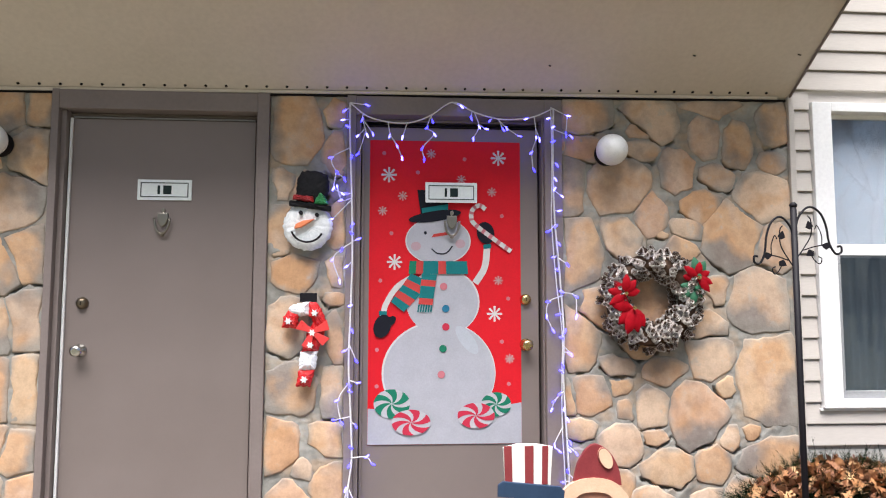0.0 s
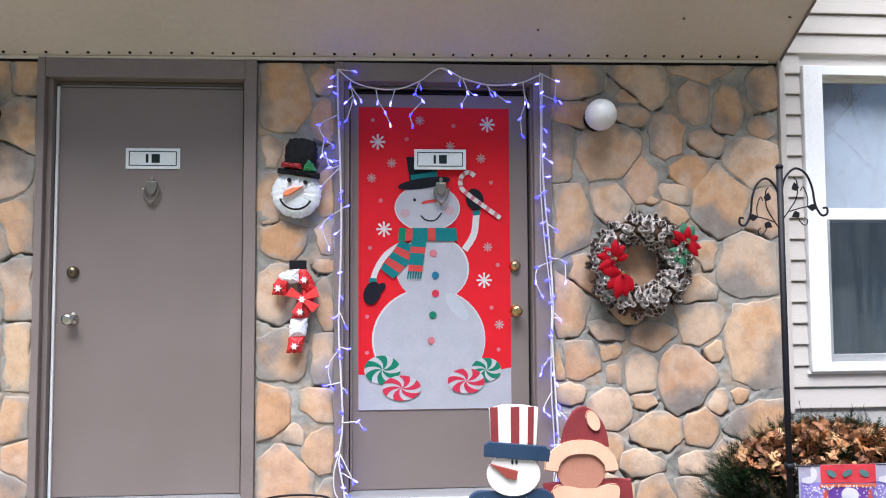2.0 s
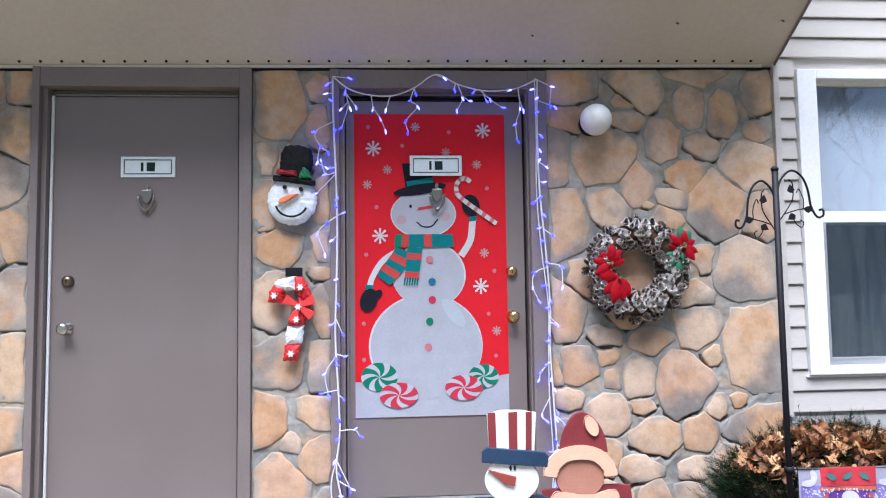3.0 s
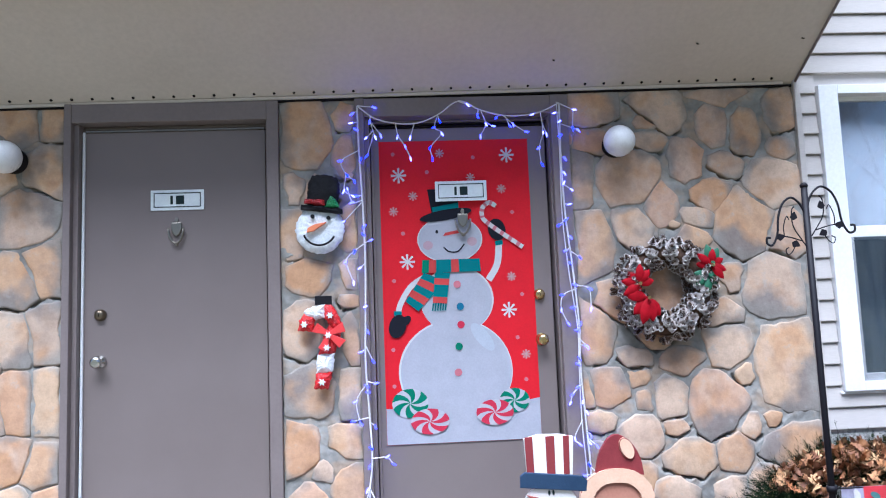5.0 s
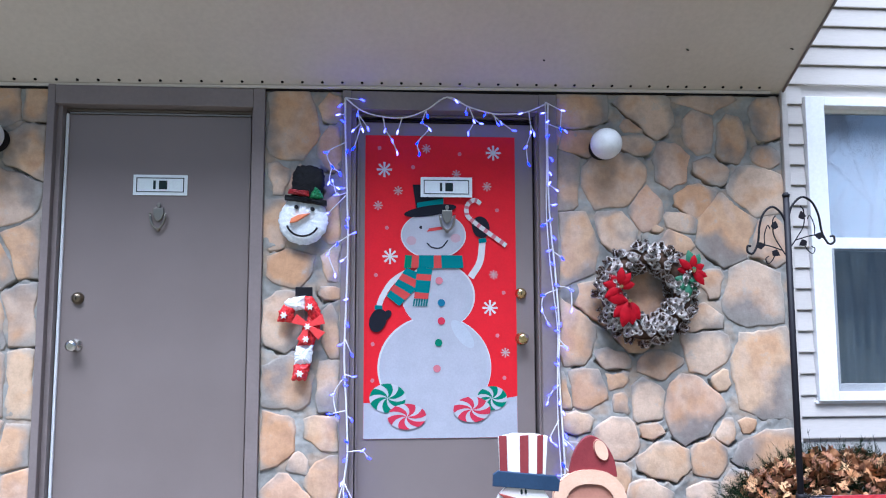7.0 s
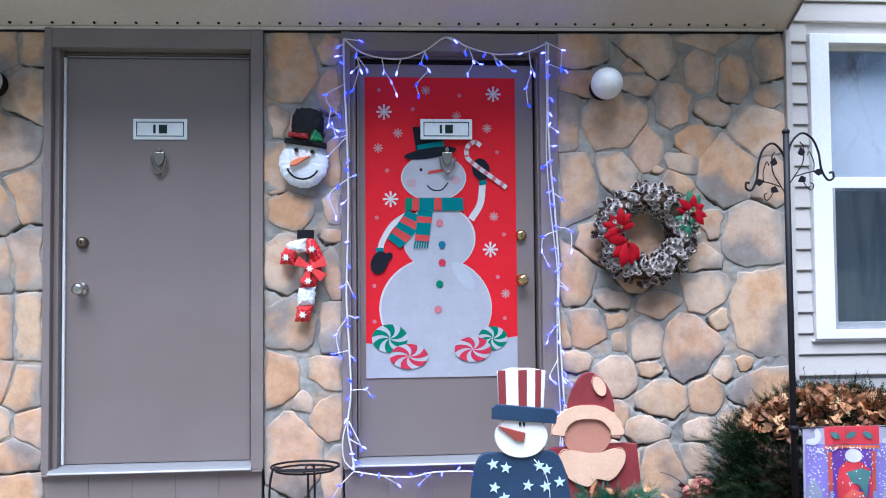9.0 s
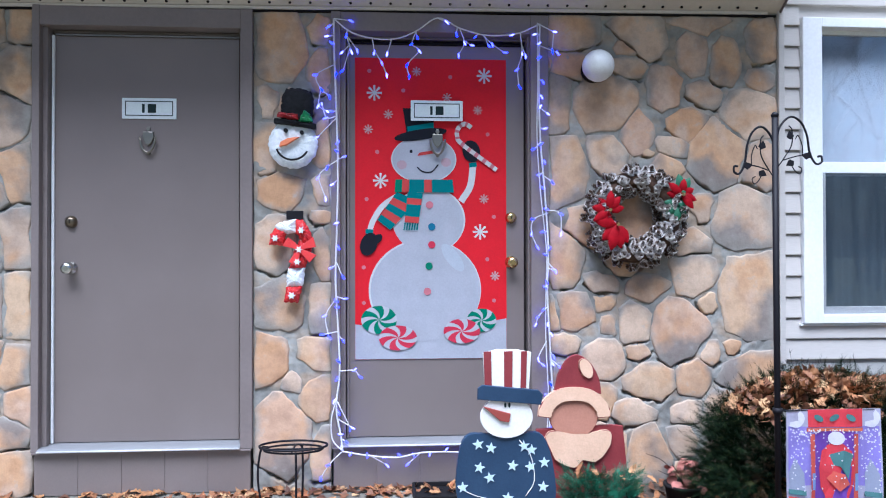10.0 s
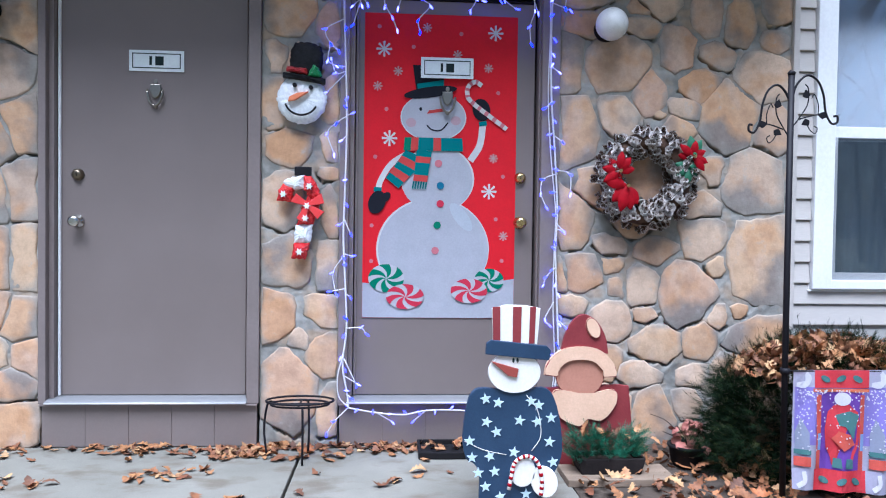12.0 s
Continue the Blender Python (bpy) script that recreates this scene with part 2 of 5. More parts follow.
# ---- stone wall ----
TOP = 2.43
DOORS = ((-0.07, 0.985), (1.372, 2.472))
wall_stone = empty("wall_stone", "rustic wall of tan field stones in grey mortar", "wall", kind="structure")
for a, b in ((-3.2, -0.07), (0.985, 1.372), (2.472, 3.70)):
    part("wall_core", box(a, b, 0.04, 0.22, -0.1, TOP), MORTAR, wall_stone)
for a, b in DOORS:
    part("lintel_mortar", box(a - 0.004, b + 0.004, 0.001, 0.22, 2.396, TOP + 0.02), MORTAR, wall_stone)


def clip_cell(poly, px, pz, nx, nz):
    out = []
    for (ax, az), (bx, bz) in zip(poly, poly[1:] + poly[:1]):
        da, db = (ax - px) * nx + (az - pz) * nz, (bx - px) * nx + (bz - pz) * nz
        if da <= 0:
            out.append((ax, az))
        if (da <= 0) != (db <= 0):
            t = da / (da - db)
            out.append((ax + t * (bx - ax), az + t * (bz - az)))
    return out


def stone_mesh(poly, rnd, gap):
    """An uneven split stone from its cell: chipped outline, low flat face, its edge sunk into the mortar."""
    cx = sum(p[0] for p in poly) / len(poly)
    cz = sum(p[1] for p in poly) / len(poly)
    fine = []
    for (ax, az), (bx, bz) in zip(poly, poly[1:] + poly[:1]):
        k = max(1, int(math.hypot(bx - ax, bz - az) / 0.035))
        fine += [(ax + (bx - ax) * i / k, az + (bz - az) * i / k) for i in range(k)]
    seed = rnd.uniform(0, 50)
    rings = []
    high = rnd.uniform(0.0095, 0.014)
    size = min(max(p[0] for p in fine) - min(p[0] for p in fine), max(p[1] for p in fine) - min(p[1] for p in fine)) / 2
    tilt_x, tilt_z = (0.0015 * rnd.uniform(-1.0, 1.0) / max(size, 0.07) for _ in range(2))
    bm = bmesh.new()
    for inset, rise in ((0.0, -0.034), (0.0, 0.0005), (0.003, high * 0.74), (0.012, high * 0.93), (0.35 * size + 0.03, high)):
        ring = []
        for x, z in fine:
            dx, dz = x - cx, z - cz
            d = max(1e-6, math.hypot(dx, dz))
            chip = 0.020 * noise.noise((x * 9 + seed, z * 9, 0.3)) + 0.010 * noise.noise((x * 30, z * 30 + seed, 0.7))
            s = max(0.12, (d - gap - min(inset, 0.75 * d) + chip) / d)
            wob = 0.002 * noise.noise((x * 11 + seed, z * 11, inset * 30)) if rise > 0 else 0
            ring.append(bm.verts.new((dx * s, -(rise + wob + (tilt_x * dx + tilt_z * dz if rise > 0 else 0)), dz * s)))
        rings.append(ring)
    n = len(fine)
    for level, (a, b) in enumerate(zip(rings, rings[1:])):
        for k in range(n):
            f = bm.faces.new((a[k], a[(k + 1) % n], b[(k + 1) % n], b[k]))
            f.smooth = level > 0
    mid = bm.verts.new((0, -high * 1.03, 0))
    for k in range(n):
        bm.faces.new((rings[-1][k], rings[-1][(k + 1) % n], mid)).smooth = True
    bmesh.ops.recalc_face_normals(bm, faces=bm.faces[:])
    return bm, cx, cz


def pointing(x0, x1, z0, z1, cracks, seed):
    """The mortar face: trowelled a little uneven, fallen out in a crevice under many of the stones."""
    step = 0.0065
    nx, nz = int((x1 - x0) / step), int((z1 - z0) / step)
    gx, gz = np.meshgrid(np.linspace(x0, x1, nx + 1), np.linspace(z0, z1, nz + 1))
    deep = np.zeros_like(gx)
    for ax, az, bx, bz in cracks:
        ln = max(1e-6, (bx - ax) ** 2 + (bz - az) ** 2)
        t = np.clip(((gx - ax) * (bx - ax) + (gz - az) * (bz - az)) / ln, 0.0, 1.0)
        off = 0.007 * np.sin(gx * 61 + seed) + 0.004 * np.sin(gx * 143)
        d = np.hypot(gx - ax - t * (bx - ax), gz - az - t * (bz - az) + off)
        deep = np.maximum(deep, 0.038 * np.exp(-(d / 0.0098) ** 4) * np.clip(1.6 * np.sin(np.pi * (0.06 + 0.88 * t)), 0, 1))
    rough = 0.0030 * np.sin(gx * 37 + 2.3 * np.sin(gz * 23)) * np.sin(gz * 31 + 2.1 * np.sin(gx * 27 + seed))
    rough += 0.0014 * np.sin(gx * 83 + 2.6 * np.sin(gz * 47 + seed)) * np.sin(gz * 91 + 2.4 * np.sin(gx * 53))
    y = -0.0045 + rough + deep
    verts = np.stack([gx, y, gz], axis=-1).reshape(-1, 3).tolist()
    w = nx + 1
    faces = [(j * w + i, j * w + i + 1, (j + 1) * w + i + 1, (j + 1) * w + i) for j in range(nz) for i in range(nx)]
    me = bpy.data.meshes.new("mortar")
    me.from_pydata(verts, [], faces)
    me.materials.append(MORTAR)
    ob = new("mortar", me)
    ob.parent = wall_stone
    smooth(ob)


def rough_outline(x, z, half_w, half_h, turn, rnd):
    """A blunt angular stone outline about a centre."""
    n = rnd.choice((6, 7, 8))
    start = rnd.uniform(0, math.tau)
    c, q = math.cos(radians(turn)), math.sin(radians(turn))
    out = []
    for k in range(n):
        a = start + (k + rnd.uniform(-0.28, 0.28)) * math.tau / n
        u, v = math.cos(a), math.sin(a)
        r = (abs(u) ** 4.5 + abs(v) ** 4.5) ** (-1 / 4.5) * rnd.uniform(1.12, 1.42)
        u, v = u * r * half_w, v * r * half_h
        out.append((x + u * c - v * q, z + u * q + v * c))
    return out


def reach(site, dx, dz):
    """How far a stone reaches from its centre towards a direction."""
    c, q = math.cos(radians(site[4])), math.sin(radians(site[4]))
    d = math.hypot(dx, dz)
    u, v = (dx * c + dz * q) / d, (dz * c - dx * q) / d
    return ((abs(u) / site[2]) ** 4.0 + (abs(v) / site[3]) ** 4.0) ** (-1 / 4.0)


def lay_stones(sites, x0, x1, z0, z1, seed):
    """Stones by centre, half width, half height and turn, each trimmed where it meets its neighbours."""
    rnd = random.Random(seed)
    cracks = []
    sites = [tuple(p) + (0.15, 0.15, 0)[len(p) - 2:] for p in sites]
    for i, site in enumerate(sites):
        sx, sz = site[:2]
        poly = rough_outline(*site, rnd)
        for px, pz, nx, nz in ((x0, z0, -1, 0), (x1, z0, 1, 0), (x0, z0, 0, -1), (x0, z1, 0, 1)):
            poly = clip_cell(poly, px, pz, nx, nz) if poly else poly
        for j, other in enumerate(sites):
            dx, dz = other[0] - sx, other[1] - sz
            if i != j and poly and abs(dx) < 0.7 and abs(dz) < 0.7:
                mine, theirs = reach(site, dx, dz), reach(other, -dx, -dz)
                share = mine / (mine + theirs)
                poly = clip_cell(poly, sx + share * dx, sz + share * dz, dx, dz)
        if len(poly) < 3:
            continue
        gap = rnd.choice((0.001, 0.004, 0.008))
        bm, cx, cz = stone_mesh(poly, rnd, gap)
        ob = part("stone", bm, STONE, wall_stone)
        ob.location = (cx, 0, cz)
        if rnd.random() < 0.66:
            for (ax, az), (bx, bz) in zip(poly, poly[1:] + poly[:1]):
                if bx - ax > 0.75 * abs(bz - az) and bx - ax > 0.03:
                    near = [((px - cx) * k + cx, (pz - cz) * k + cz) for px, pz in ((ax, az), (bx, bz))
                            for k in (1 - (gap + 0.002) / max(0.02, math.hypot(px - cx, pz - cz)),)]
                    cracks.append(near[0] + near[1])
    pointing(x0, x1, z0, z1 + 0.03, cracks, seed)


RIGHT_TOP = [(2.58, 2.33, 0.136, 0.095), (2.45, 2.16, 0.044, 0.039), (2.94, 2.31, 0.137, 0.117, -12), (2.88, 2.24, 0.064, 0.043), (3.29, 2.37, 0.178, 0.049),
             (3.24, 2.21, 0.077, 0.111), (3.41, 2.18, 0.077, 0.126), (3.61, 2.30, 0.072, 0.118), (3.60, 2.09, 0.069, 0.055), (2.58, 2.14, 0.087, 0.067),
             (2.90, 2.14, 0.091, 0.048), (2.51, 1.96, 0.077, 0.156), (2.77, 1.94, 0.162, 0.134, 8), (3.08, 2.04, 0.097, 0.115), (3.31, 2.01, 0.113, 0.060, -22),
             (3.53, 1.91, 0.141, 0.126), (2.93, 1.80, 0.081, 0.100, -15), (3.20, 1.85, 0.092, 0.075), (3.13, 1.73, 0.082, 0.050)]
RIGHT_MID = [(3.36, 1.70, 0.148, 0.166), (2.79, 1.69, 0.089, 0.097), (2.54, 1.59, 0.121, 0.188), (3.01, 1.70, 0.036, 0.023), (3.09, 1.63, 0.087, 0.055),
             (3.60, 1.62, 0.095, 0.121), (3.50, 1.36, 0.151, 0.171, 12), (3.29, 1.42, 0.051, 0.070), (3.22, 1.24, 0.098, 0.069), (2.55, 1.18, 0.101, 0.157),
             (2.65, 1.32, 0.075, 0.128), (2.92, 1.36, 0.109, 0.120), (3.24, 1.06, 0.112, 0.110), (3.54, 0.96, 0.161, 0.211), (2.76, 1.02, 0.095, 0.064, -10),
             (2.99, 1.00, 0.129, 0.078), (2.88, 1.12, 0.117, 0.047)]
RIGHT_LOW = [(2.49, 0.87, 0.032, 0.095), (2.62, 0.89, 0.103, 0.098), (2.76, 0.93, 0.062, 0.052, -20), (2.79, 0.81, 0.050, 0.055), (2.92, 0.82, 0.092, 0.099, 15),
             (3.16, 0.78, 0.147, 0.153), (3.31, 0.92, 0.054, 0.049), (3.44, 0.70, 0.045, 0.038), (2.76, 0.63, 0.115, 0.107, -25), (2.54, 0.72, 0.081, 0.052),
             (2.94, 0.67, 0.077, 0.041), (3.01, 0.52, 0.129, 0.091), (3.23, 0.53, 0.087, 0.085), (3.52, 0.57, 0.152, 0.083, 24), (2.91, 0.35, 0.117, 0.061),
             (3.20, 0.36, 0.078, 0.065), (3.01, 0.11, 0.108, 0.153), (3.17, 0.20, 0.075, 0.079), (3.33, 0.66, 0.054, 0.059)]
RIGHT_BASE = [(2.56, 0.47, 0.103, 0.116), (2.58, 0.22, 0.112, 0.117), (2.75, 0.43, 0.068, 0.087), (2.75, 0.19, 0.104, 0.102), (3.39, 0.35, 0.091, 0.104),
              (3.58, 0.35, 0.101, 0.104), (3.38, 0.13, 0.100, 0.118), (3.60, 0.12, 0.107, 0.119), (3.19, 0.04, 0.085, 0.074)]
BETWEEN = [(1.12, 2.22, 0.131, 0.165), (1.31, 2.31, 0.057, 0.075), (1.31, 2.10, 0.057, 0.114), (1.05, 1.94, 0.053, 0.081), (1.05, 1.70, 0.061, 0.113),
           (1.33, 1.74, 0.053, 0.134), (1.11, 1.49, 0.122, 0.093), (1.33, 1.49, 0.047, 0.076), (1.32, 1.36, 0.047, 0.036), (1.08, 1.23, 0.091, 0.123),
           (1.33, 1.18, 0.049, 0.137), (1.12, 0.92, 0.122, 0.113), (1.32, 0.89, 0.069, 0.132), (1.20, 1.91, 0.071, 0.087)]
BETWEEN_LOW = [(1.07, 0.65, 0.077, 0.130), (1.30, 0.69, 0.084, 0.082), (1.31, 0.45, 0.076, 0.111, -12), (1.13, 0.28, 0.128, 0.220), (1.33, 0.19, 0.050, 0.123),
               (1.18, 0.54, 0.042, 0.050)]
LEFT = [(-0.28, 2.32), (-0.15, 2.08), (-0.25, 1.83), (-0.15, 1.57), (-0.3, 1.5), (-0.15, 1.28), (-0.32, 1.25), (-0.28, 0.92), (-0.14, 0.92), (-0.32, 0.64),
        (-0.17, 0.59), (-0.28, 0.45), (-0.13, 0.45), (-0.21, 0.31), (-0.2, 0.14), (-0.42, 2.1), (-0.12, 2.33)]
lay_stones(RIGHT_TOP + RIGHT_MID + RIGHT_LOW + RIGHT_BASE, 2.474, 3.70, -0.02, TOP - 0.01, 3)
lay_stones(BETWEEN + BETWEEN_LOW, 0.987, 1.370, -0.02, TOP - 0.01, 5)
far_left = random.Random(8)
LEFT += [(-0.5 - 0.26 * i + far_left.uniform(-0.07, 0.07), 0.12 + 0.27 * k + far_left.uniform(-0.08, 0.08)) for i in range(6) for k in range(9)]
lay_stones(LEFT, -2.1, -0.072, -0.02, TOP - 0.01, 7)

# ---- siding wall with window ----
LAP = 0.1095
WIN = (3.812, 4.78, 0.812, 2.413)
wall_siding = empty("wall_siding", "greige vinyl lap siding wall", "wall", kind="structure")


def lap_board(x0, x1, z, y, tall=LAP):
    """One clapboard: leans out towards its lower edge, with a rolled lip over a shadow groove."""
    return prism_x([(y - 0.0005, z + tall), (y - 0.012, z + tall), (y - 0.0225, z + 0.014), (y - 0.022, z + 0.0095), (y - 0.017, z + 0.0085), (y - 0.0005, z + 0.0085)], x0, x1)


def prism_x(profile, x0, x1, bm=None):
    """A profile in y and z drawn along x."""
    one = bm if bm is not None else bmesh.new()
    a = [one.verts.new((x0, y, z)) for y, z in profile]
    b = [one.verts.new((x1, y, z)) for y, z in profile]
    fs = [one.faces.new(a), one.faces.new(b[::-1])]
    for i in range(len(profile)):
        j = (i + 1) % len(profile)
        fs.append(one.faces.new((a[j], a[i], b[i], b[j])))
    bmesh.ops.recalc_face_normals(one, faces=fs)
    return one


bm = bmesh.new()
box(3.70, WIN[0], 0.0, 0.2, -0.1, 4.6, 0.0, bm)
box(WIN[1], 7.2, 0.0, 0.2, -0.1, 4.6, 0.0, bm)
box(WIN[0], WIN[1], 0.0, 0.2, -0.1, WIN[2], 0.0, bm)
box(WIN[0], WIN[1], 0.0, 0.2, WIN[3], 4.6, 0.0, bm)
part("sheathing", bm, VINYL, wall_siding)
z = 0.614
while z < 4.5:
    for a, b in ([(3.722, WIN[0] - 0.002), (WIN[1] + 0.002, 7.2)] if WIN[2] - LAP * 0.6 < z < WIN[3] - 0.02 else [(3.722, 7.2)]):
        part("siding_board", lap_board(a, b, z, 0.0), VINYL, wall_siding)
    z += LAP
part("corner_trim", box(3.690, 3.722, -0.030, 0.0, 0.60, 4.5, 0.003), VINYL, wall_siding)
part("foundation_strip", box(3.702, 7.2, -0.01, -0.001, -0.1, 0.60), surface("painted_foundation", (0.40, 0.385, 0.36), (0.48, 0.465, 0.435), 3.0, 70.0, 0.85, 0.3), wall_siding)

# ---- overhang above the doors ----
FRONT_Y, FRONT_Z, END_X = -0.57, 2.755, 3.695
overhang = empty("overhang", "sloping beige soffit under a pale siding front", "overhang", kind="structure")
part("soffit", prism_x([(0.0, TOP + 0.002), (FRONT_Y, FRONT_Z), (FRONT_Y, FRONT_Z + 0.02), (0.0, TOP + 0.022)], -3.2, END_X), SOFFIT, overhang)
part("edge_strip", prism_x([(-0.022, TOP - 0.002), (-0.028, TOP + 0.012), (-0.020, TOP + 0.010), (-0.001, TOP - 0.001)], -3.2, END_X - 0.06), SOFFIT, overhang)
# Solid dark strip painting the shade line below the soffit edge.
part("wall_shade_strip", box(-3.2, END_X - 0.01, -0.016, -0.001, TOP - 0.013, TOP - 0.003), DARK, overhang, "dark strip standing for the gap's shade along the wall")
rivet = lathe([(0.0075, -0.002), (0.0065, 0.004), (0.003, 0.0055)], "y", 8)
rivet_mesh = None
x = 1.37 - 24 * 0.0998
while x < END_X - 0.08:
    if rivet_mesh is None:
        ob = part("rivet", rivet, DARK, overhang)
        rivet_mesh = ob.data
    else:
        ob = new("rivet", rivet_mesh)
        ob.parent = overhang
    ob.matrix_basis = pose(x, -0.042, TOP + 0.0248, 29.7, 0, 0)
    x += 0.0998
bm = bmesh.new()
prof = [(0.0, TOP), (FRONT_Y, FRONT_Z), (FRONT_Y, 4.5), (0.0, 4.5)]
prism_x(prof, END_X, END_X + 0.008, bm)
part("end_panel", bm, VINYL, overhang)
part("end_bead", tube([(END_X + 0.006, -0.005, TOP - 0.004), (END_X + 0.006, FRONT_Y, FRONT_Z - 0.004)], 0.007), TAUPE_TRIM, overhang)
part("front_backing", box(-3.2, END_X, FRONT_Y + 0.002, FRONT_Y + 0.03, FRONT_Z + 0.02, 4.5), VINYL, overhang)
z = FRONT_Z - 0.004
while z < 4.4:
    part("front_board", lap_board(-3.2, END_X - 0.055, z, FRONT_Y, 0.1), FASCIA, overhang)
    z += 0.1
part("corner_post", box(END_X - 0.055, END_X + 0.014, FRONT_Y - 0.03, FRONT_Y + 0.03, FRONT_Z - 0.008, 4.5, 0.004), FASCIA, overhang)
part("drip_edge", box(-3.2, END_X + 0.012, FRONT_Y - 0.028, FRONT_Y + 0.004, FRONT_Z - 0.014, FRONT_Z - 0.006, 0.002), FASCIA, overhang)
# Solid dark strip painting the shade line under the drip edge.
part("drip_shade_strip", box(-3.2, END_X, FRONT_Y - 0.020, FRONT_Y - 0.002, FRONT_Z - 0.024, FRONT_Z - 0.0145), DARK, overhang, "dark strip standing for shade under the drip edge")
for nx, ny in ((2.377, -0.185), (3.087, -0.253), (3.618, -0.268)):
    nail = part("nail_mark", box(-0.004, 0.004, -0.003, 0.002, -0.018, 0.018, 0.001), DARK, overhang)
    nail.matrix_basis = pose(nx, ny, TOP - ny * 0.5667, -60.3, 0, 0)

sag = Vector((END_X, 0.0, TOP))
overhang.matrix_basis = Matrix.Translation(sag) @ pose(0, 0, 0, 0, -0.63, 0) @ Matrix.Translation(-sag)

# ---- doors ----


def knob(parent, x, z, y, mat):
    k = part("door_knob", lathe([(0.032, 0.0), (0.032, 0.006), (0.014, 0.012), (0.013, 0.030), (0.024, 0.040), (0.029, 0.052), (0.026, 0.064), (0.014, 0.070)], "y"), mat, parent)
    k.location = (x, y, z)


def deadbolt(parent, x, z, y, mat):
    k = part("deadbolt", lathe([(0.030, 0.0), (0.029, 0.010), (0.022, 0.020), (0.020, 0.024), (0.008, 0.025)], "y"), mat, parent)
    k.location = (x, y, z)
    part("keyhole", box(-0.002, 0.002, -0.027, -0.024, -0.008, 0.008), DARK, k)


def knocker(parent, x, z, y, mat):
    """Shield-shaped knocker with a hanging loop."""
    bm = prism([(-0.026, 0.052), (0.026, 0.052), (0.029, 0.02), (0.017, -0.012), (0.0, -0.026), (-0.017, -0.012), (-0.029, 0.02)], -0.014, 0.0, 0.004)
    k = part("door_knocker", bm, mat, parent)
    k.location = (x, y, z)
    k.scale = (0.95, 1, 0.9)
    part("finial", prism(ellipse(0, 0.068, 0.010, 0.014, 12), -0.008, 0.0, 0.002), mat, k)
    loop = [(0.039 * math.cos(radians(a)), -0.020, 0.02 + 0.085 * math.sin(radians(a))) for a in range(180, 361, 15)]
    part("loop", tube(loop, 0.0065), mat, k)
    part("striker", lathe([(0.010, 0), (0.012, 0.012), (0.006, 0.02)], "y", 12), mat, k).location = (0, 0, -0.068)


def entry_door(name, label, x0, x1, s0, s1, strip, top_strip, slab_top):
    """Painted steel door in a wood frame over a boarded step. x0..x1: frame, s0..s1: slab."""
    d = empty(name, label, "door", "entry doors", "structure")
    i0, i1 = s0 - 0.034, s1 + 0.022
    part("jamb", box(x0, i0, -0.030, 0.12, 0.218, 2.395, 0.004), TAUPE_TRIM, d)
    part("jamb", box(i1, x1, -0.030, 0.12, 0.218, 2.395, 0.004), TAUPE_TRIM, d)
    part("header", box(i0, i1, -0.028, 0.12, 2.298, 2.393, 0.004), TAUPE_TRIM, d)
    part("stop", box(i0, i0 + 0.024, 0.004, 0.118, 0.24, 2.298, 0.002), TAUPE_TRIM, d)
    part("stop", box(i1 - 0.010, i1, 0.004, 0.118, 0.24, 2.298, 0.002), TAUPE_TRIM, d)
    part("stop", box(i0 + 0.024, i1 - 0.010, 0.062, 0.118, 2.284, 2.297, 0.002), TAUPE_TRIM, d)
    part("slab", box(s0, s1, 0.05, 0.094, 0.246, slab_top, 0.003), TAUPE, d)
    part("weatherstrip_and_shade", box(s0 - 0.0055, s0 + 0.007, 0.036, 0.049, 0.246, slab_top, 0.002), strip, d, "vinyl weather strip")
    # Top strip: metal on door_1; on door_2 dark colour for the recess shade.
    part("weatherstrip_and_shade", box(s0 + 0.01, s1, 0.036, 0.049, slab_top + 0.001, slab_top + 0.008, 0.002), top_strip, d)
    # Dark sheet behind the slab, coloured as the shade seen through its gaps.
    part("gap_shade_sheet", box(i0, i1, 0.119, 0.14, 0.22, 2.318), DARK, d)
    part("threshold", prism_x([(-0.045, 0.219), (-0.045, 0.227), (-0.03, 0.235), (0.045, 0.243), (0.10, 0.243), (0.10, 0.219)], i0, i1), METAL, d, "dull aluminium threshold")
    part("threshold_nose", tube([(i0, -0.045, 0.2235), (i1, -0.045, 0.2235)], 0.005, sides=8), BRIGHT, d, "bright aluminium edge")
    part("sill", box(x0 + 0.006, x1 - 0.006, -0.036, 0.12, 0.208, 0.2175, 0.002), TAUPE_TRIM, d)
    n = 5
    w = (x1 - x0 - 0.02) / n
    for i in range(n):
        part("kick_board", box(x0 + 0.01 + i * w + 0.0006, x0 + 0.01 + (i + 1) * w - 0.0006, -0.014, 0.0, 0.004, 0.208, 0.002), TAUPE, d)
    part("kick_backing", box(x0 + 0.012, x1 - 0.012, -0.010, 0.10, 0.002, 0.207), TAUPE, d)
    part("peephole", lathe([(0.006, 0), (0.006, 0.004), (0.003, 0.005)], "y", 12), TAUPE, d).location = (s0 + (s1 - s0) * 0.5, 0.05, 1.805)
    return d


BRIGHT = surface("bright_aluminium", (0.62, 0.62, 0.63), (0.76, 0.76, 0.77), 6.0, 80.0, 0.4, 0.05, 0.3, (0.2, 1, 1))
door_1 = entry_door("door_1", "closed taupe steel entry door in a matching frame", -0.07, 0.985, 0.0, 0.905, WHITE, METAL, 2.266)
SATIN = plain("satin_nickel", (0.62, 0.60, 0.56), 0.22, 1.0)
AGED = plain("tarnished_bronze", (0.20, 0.16, 0.11), 0.35, 1.0)
knob(door_1, 0.086, 1.110, 0.05, SATIN)
deadbolt(door_1, 0.086, 1.340, 0.05, AGED)
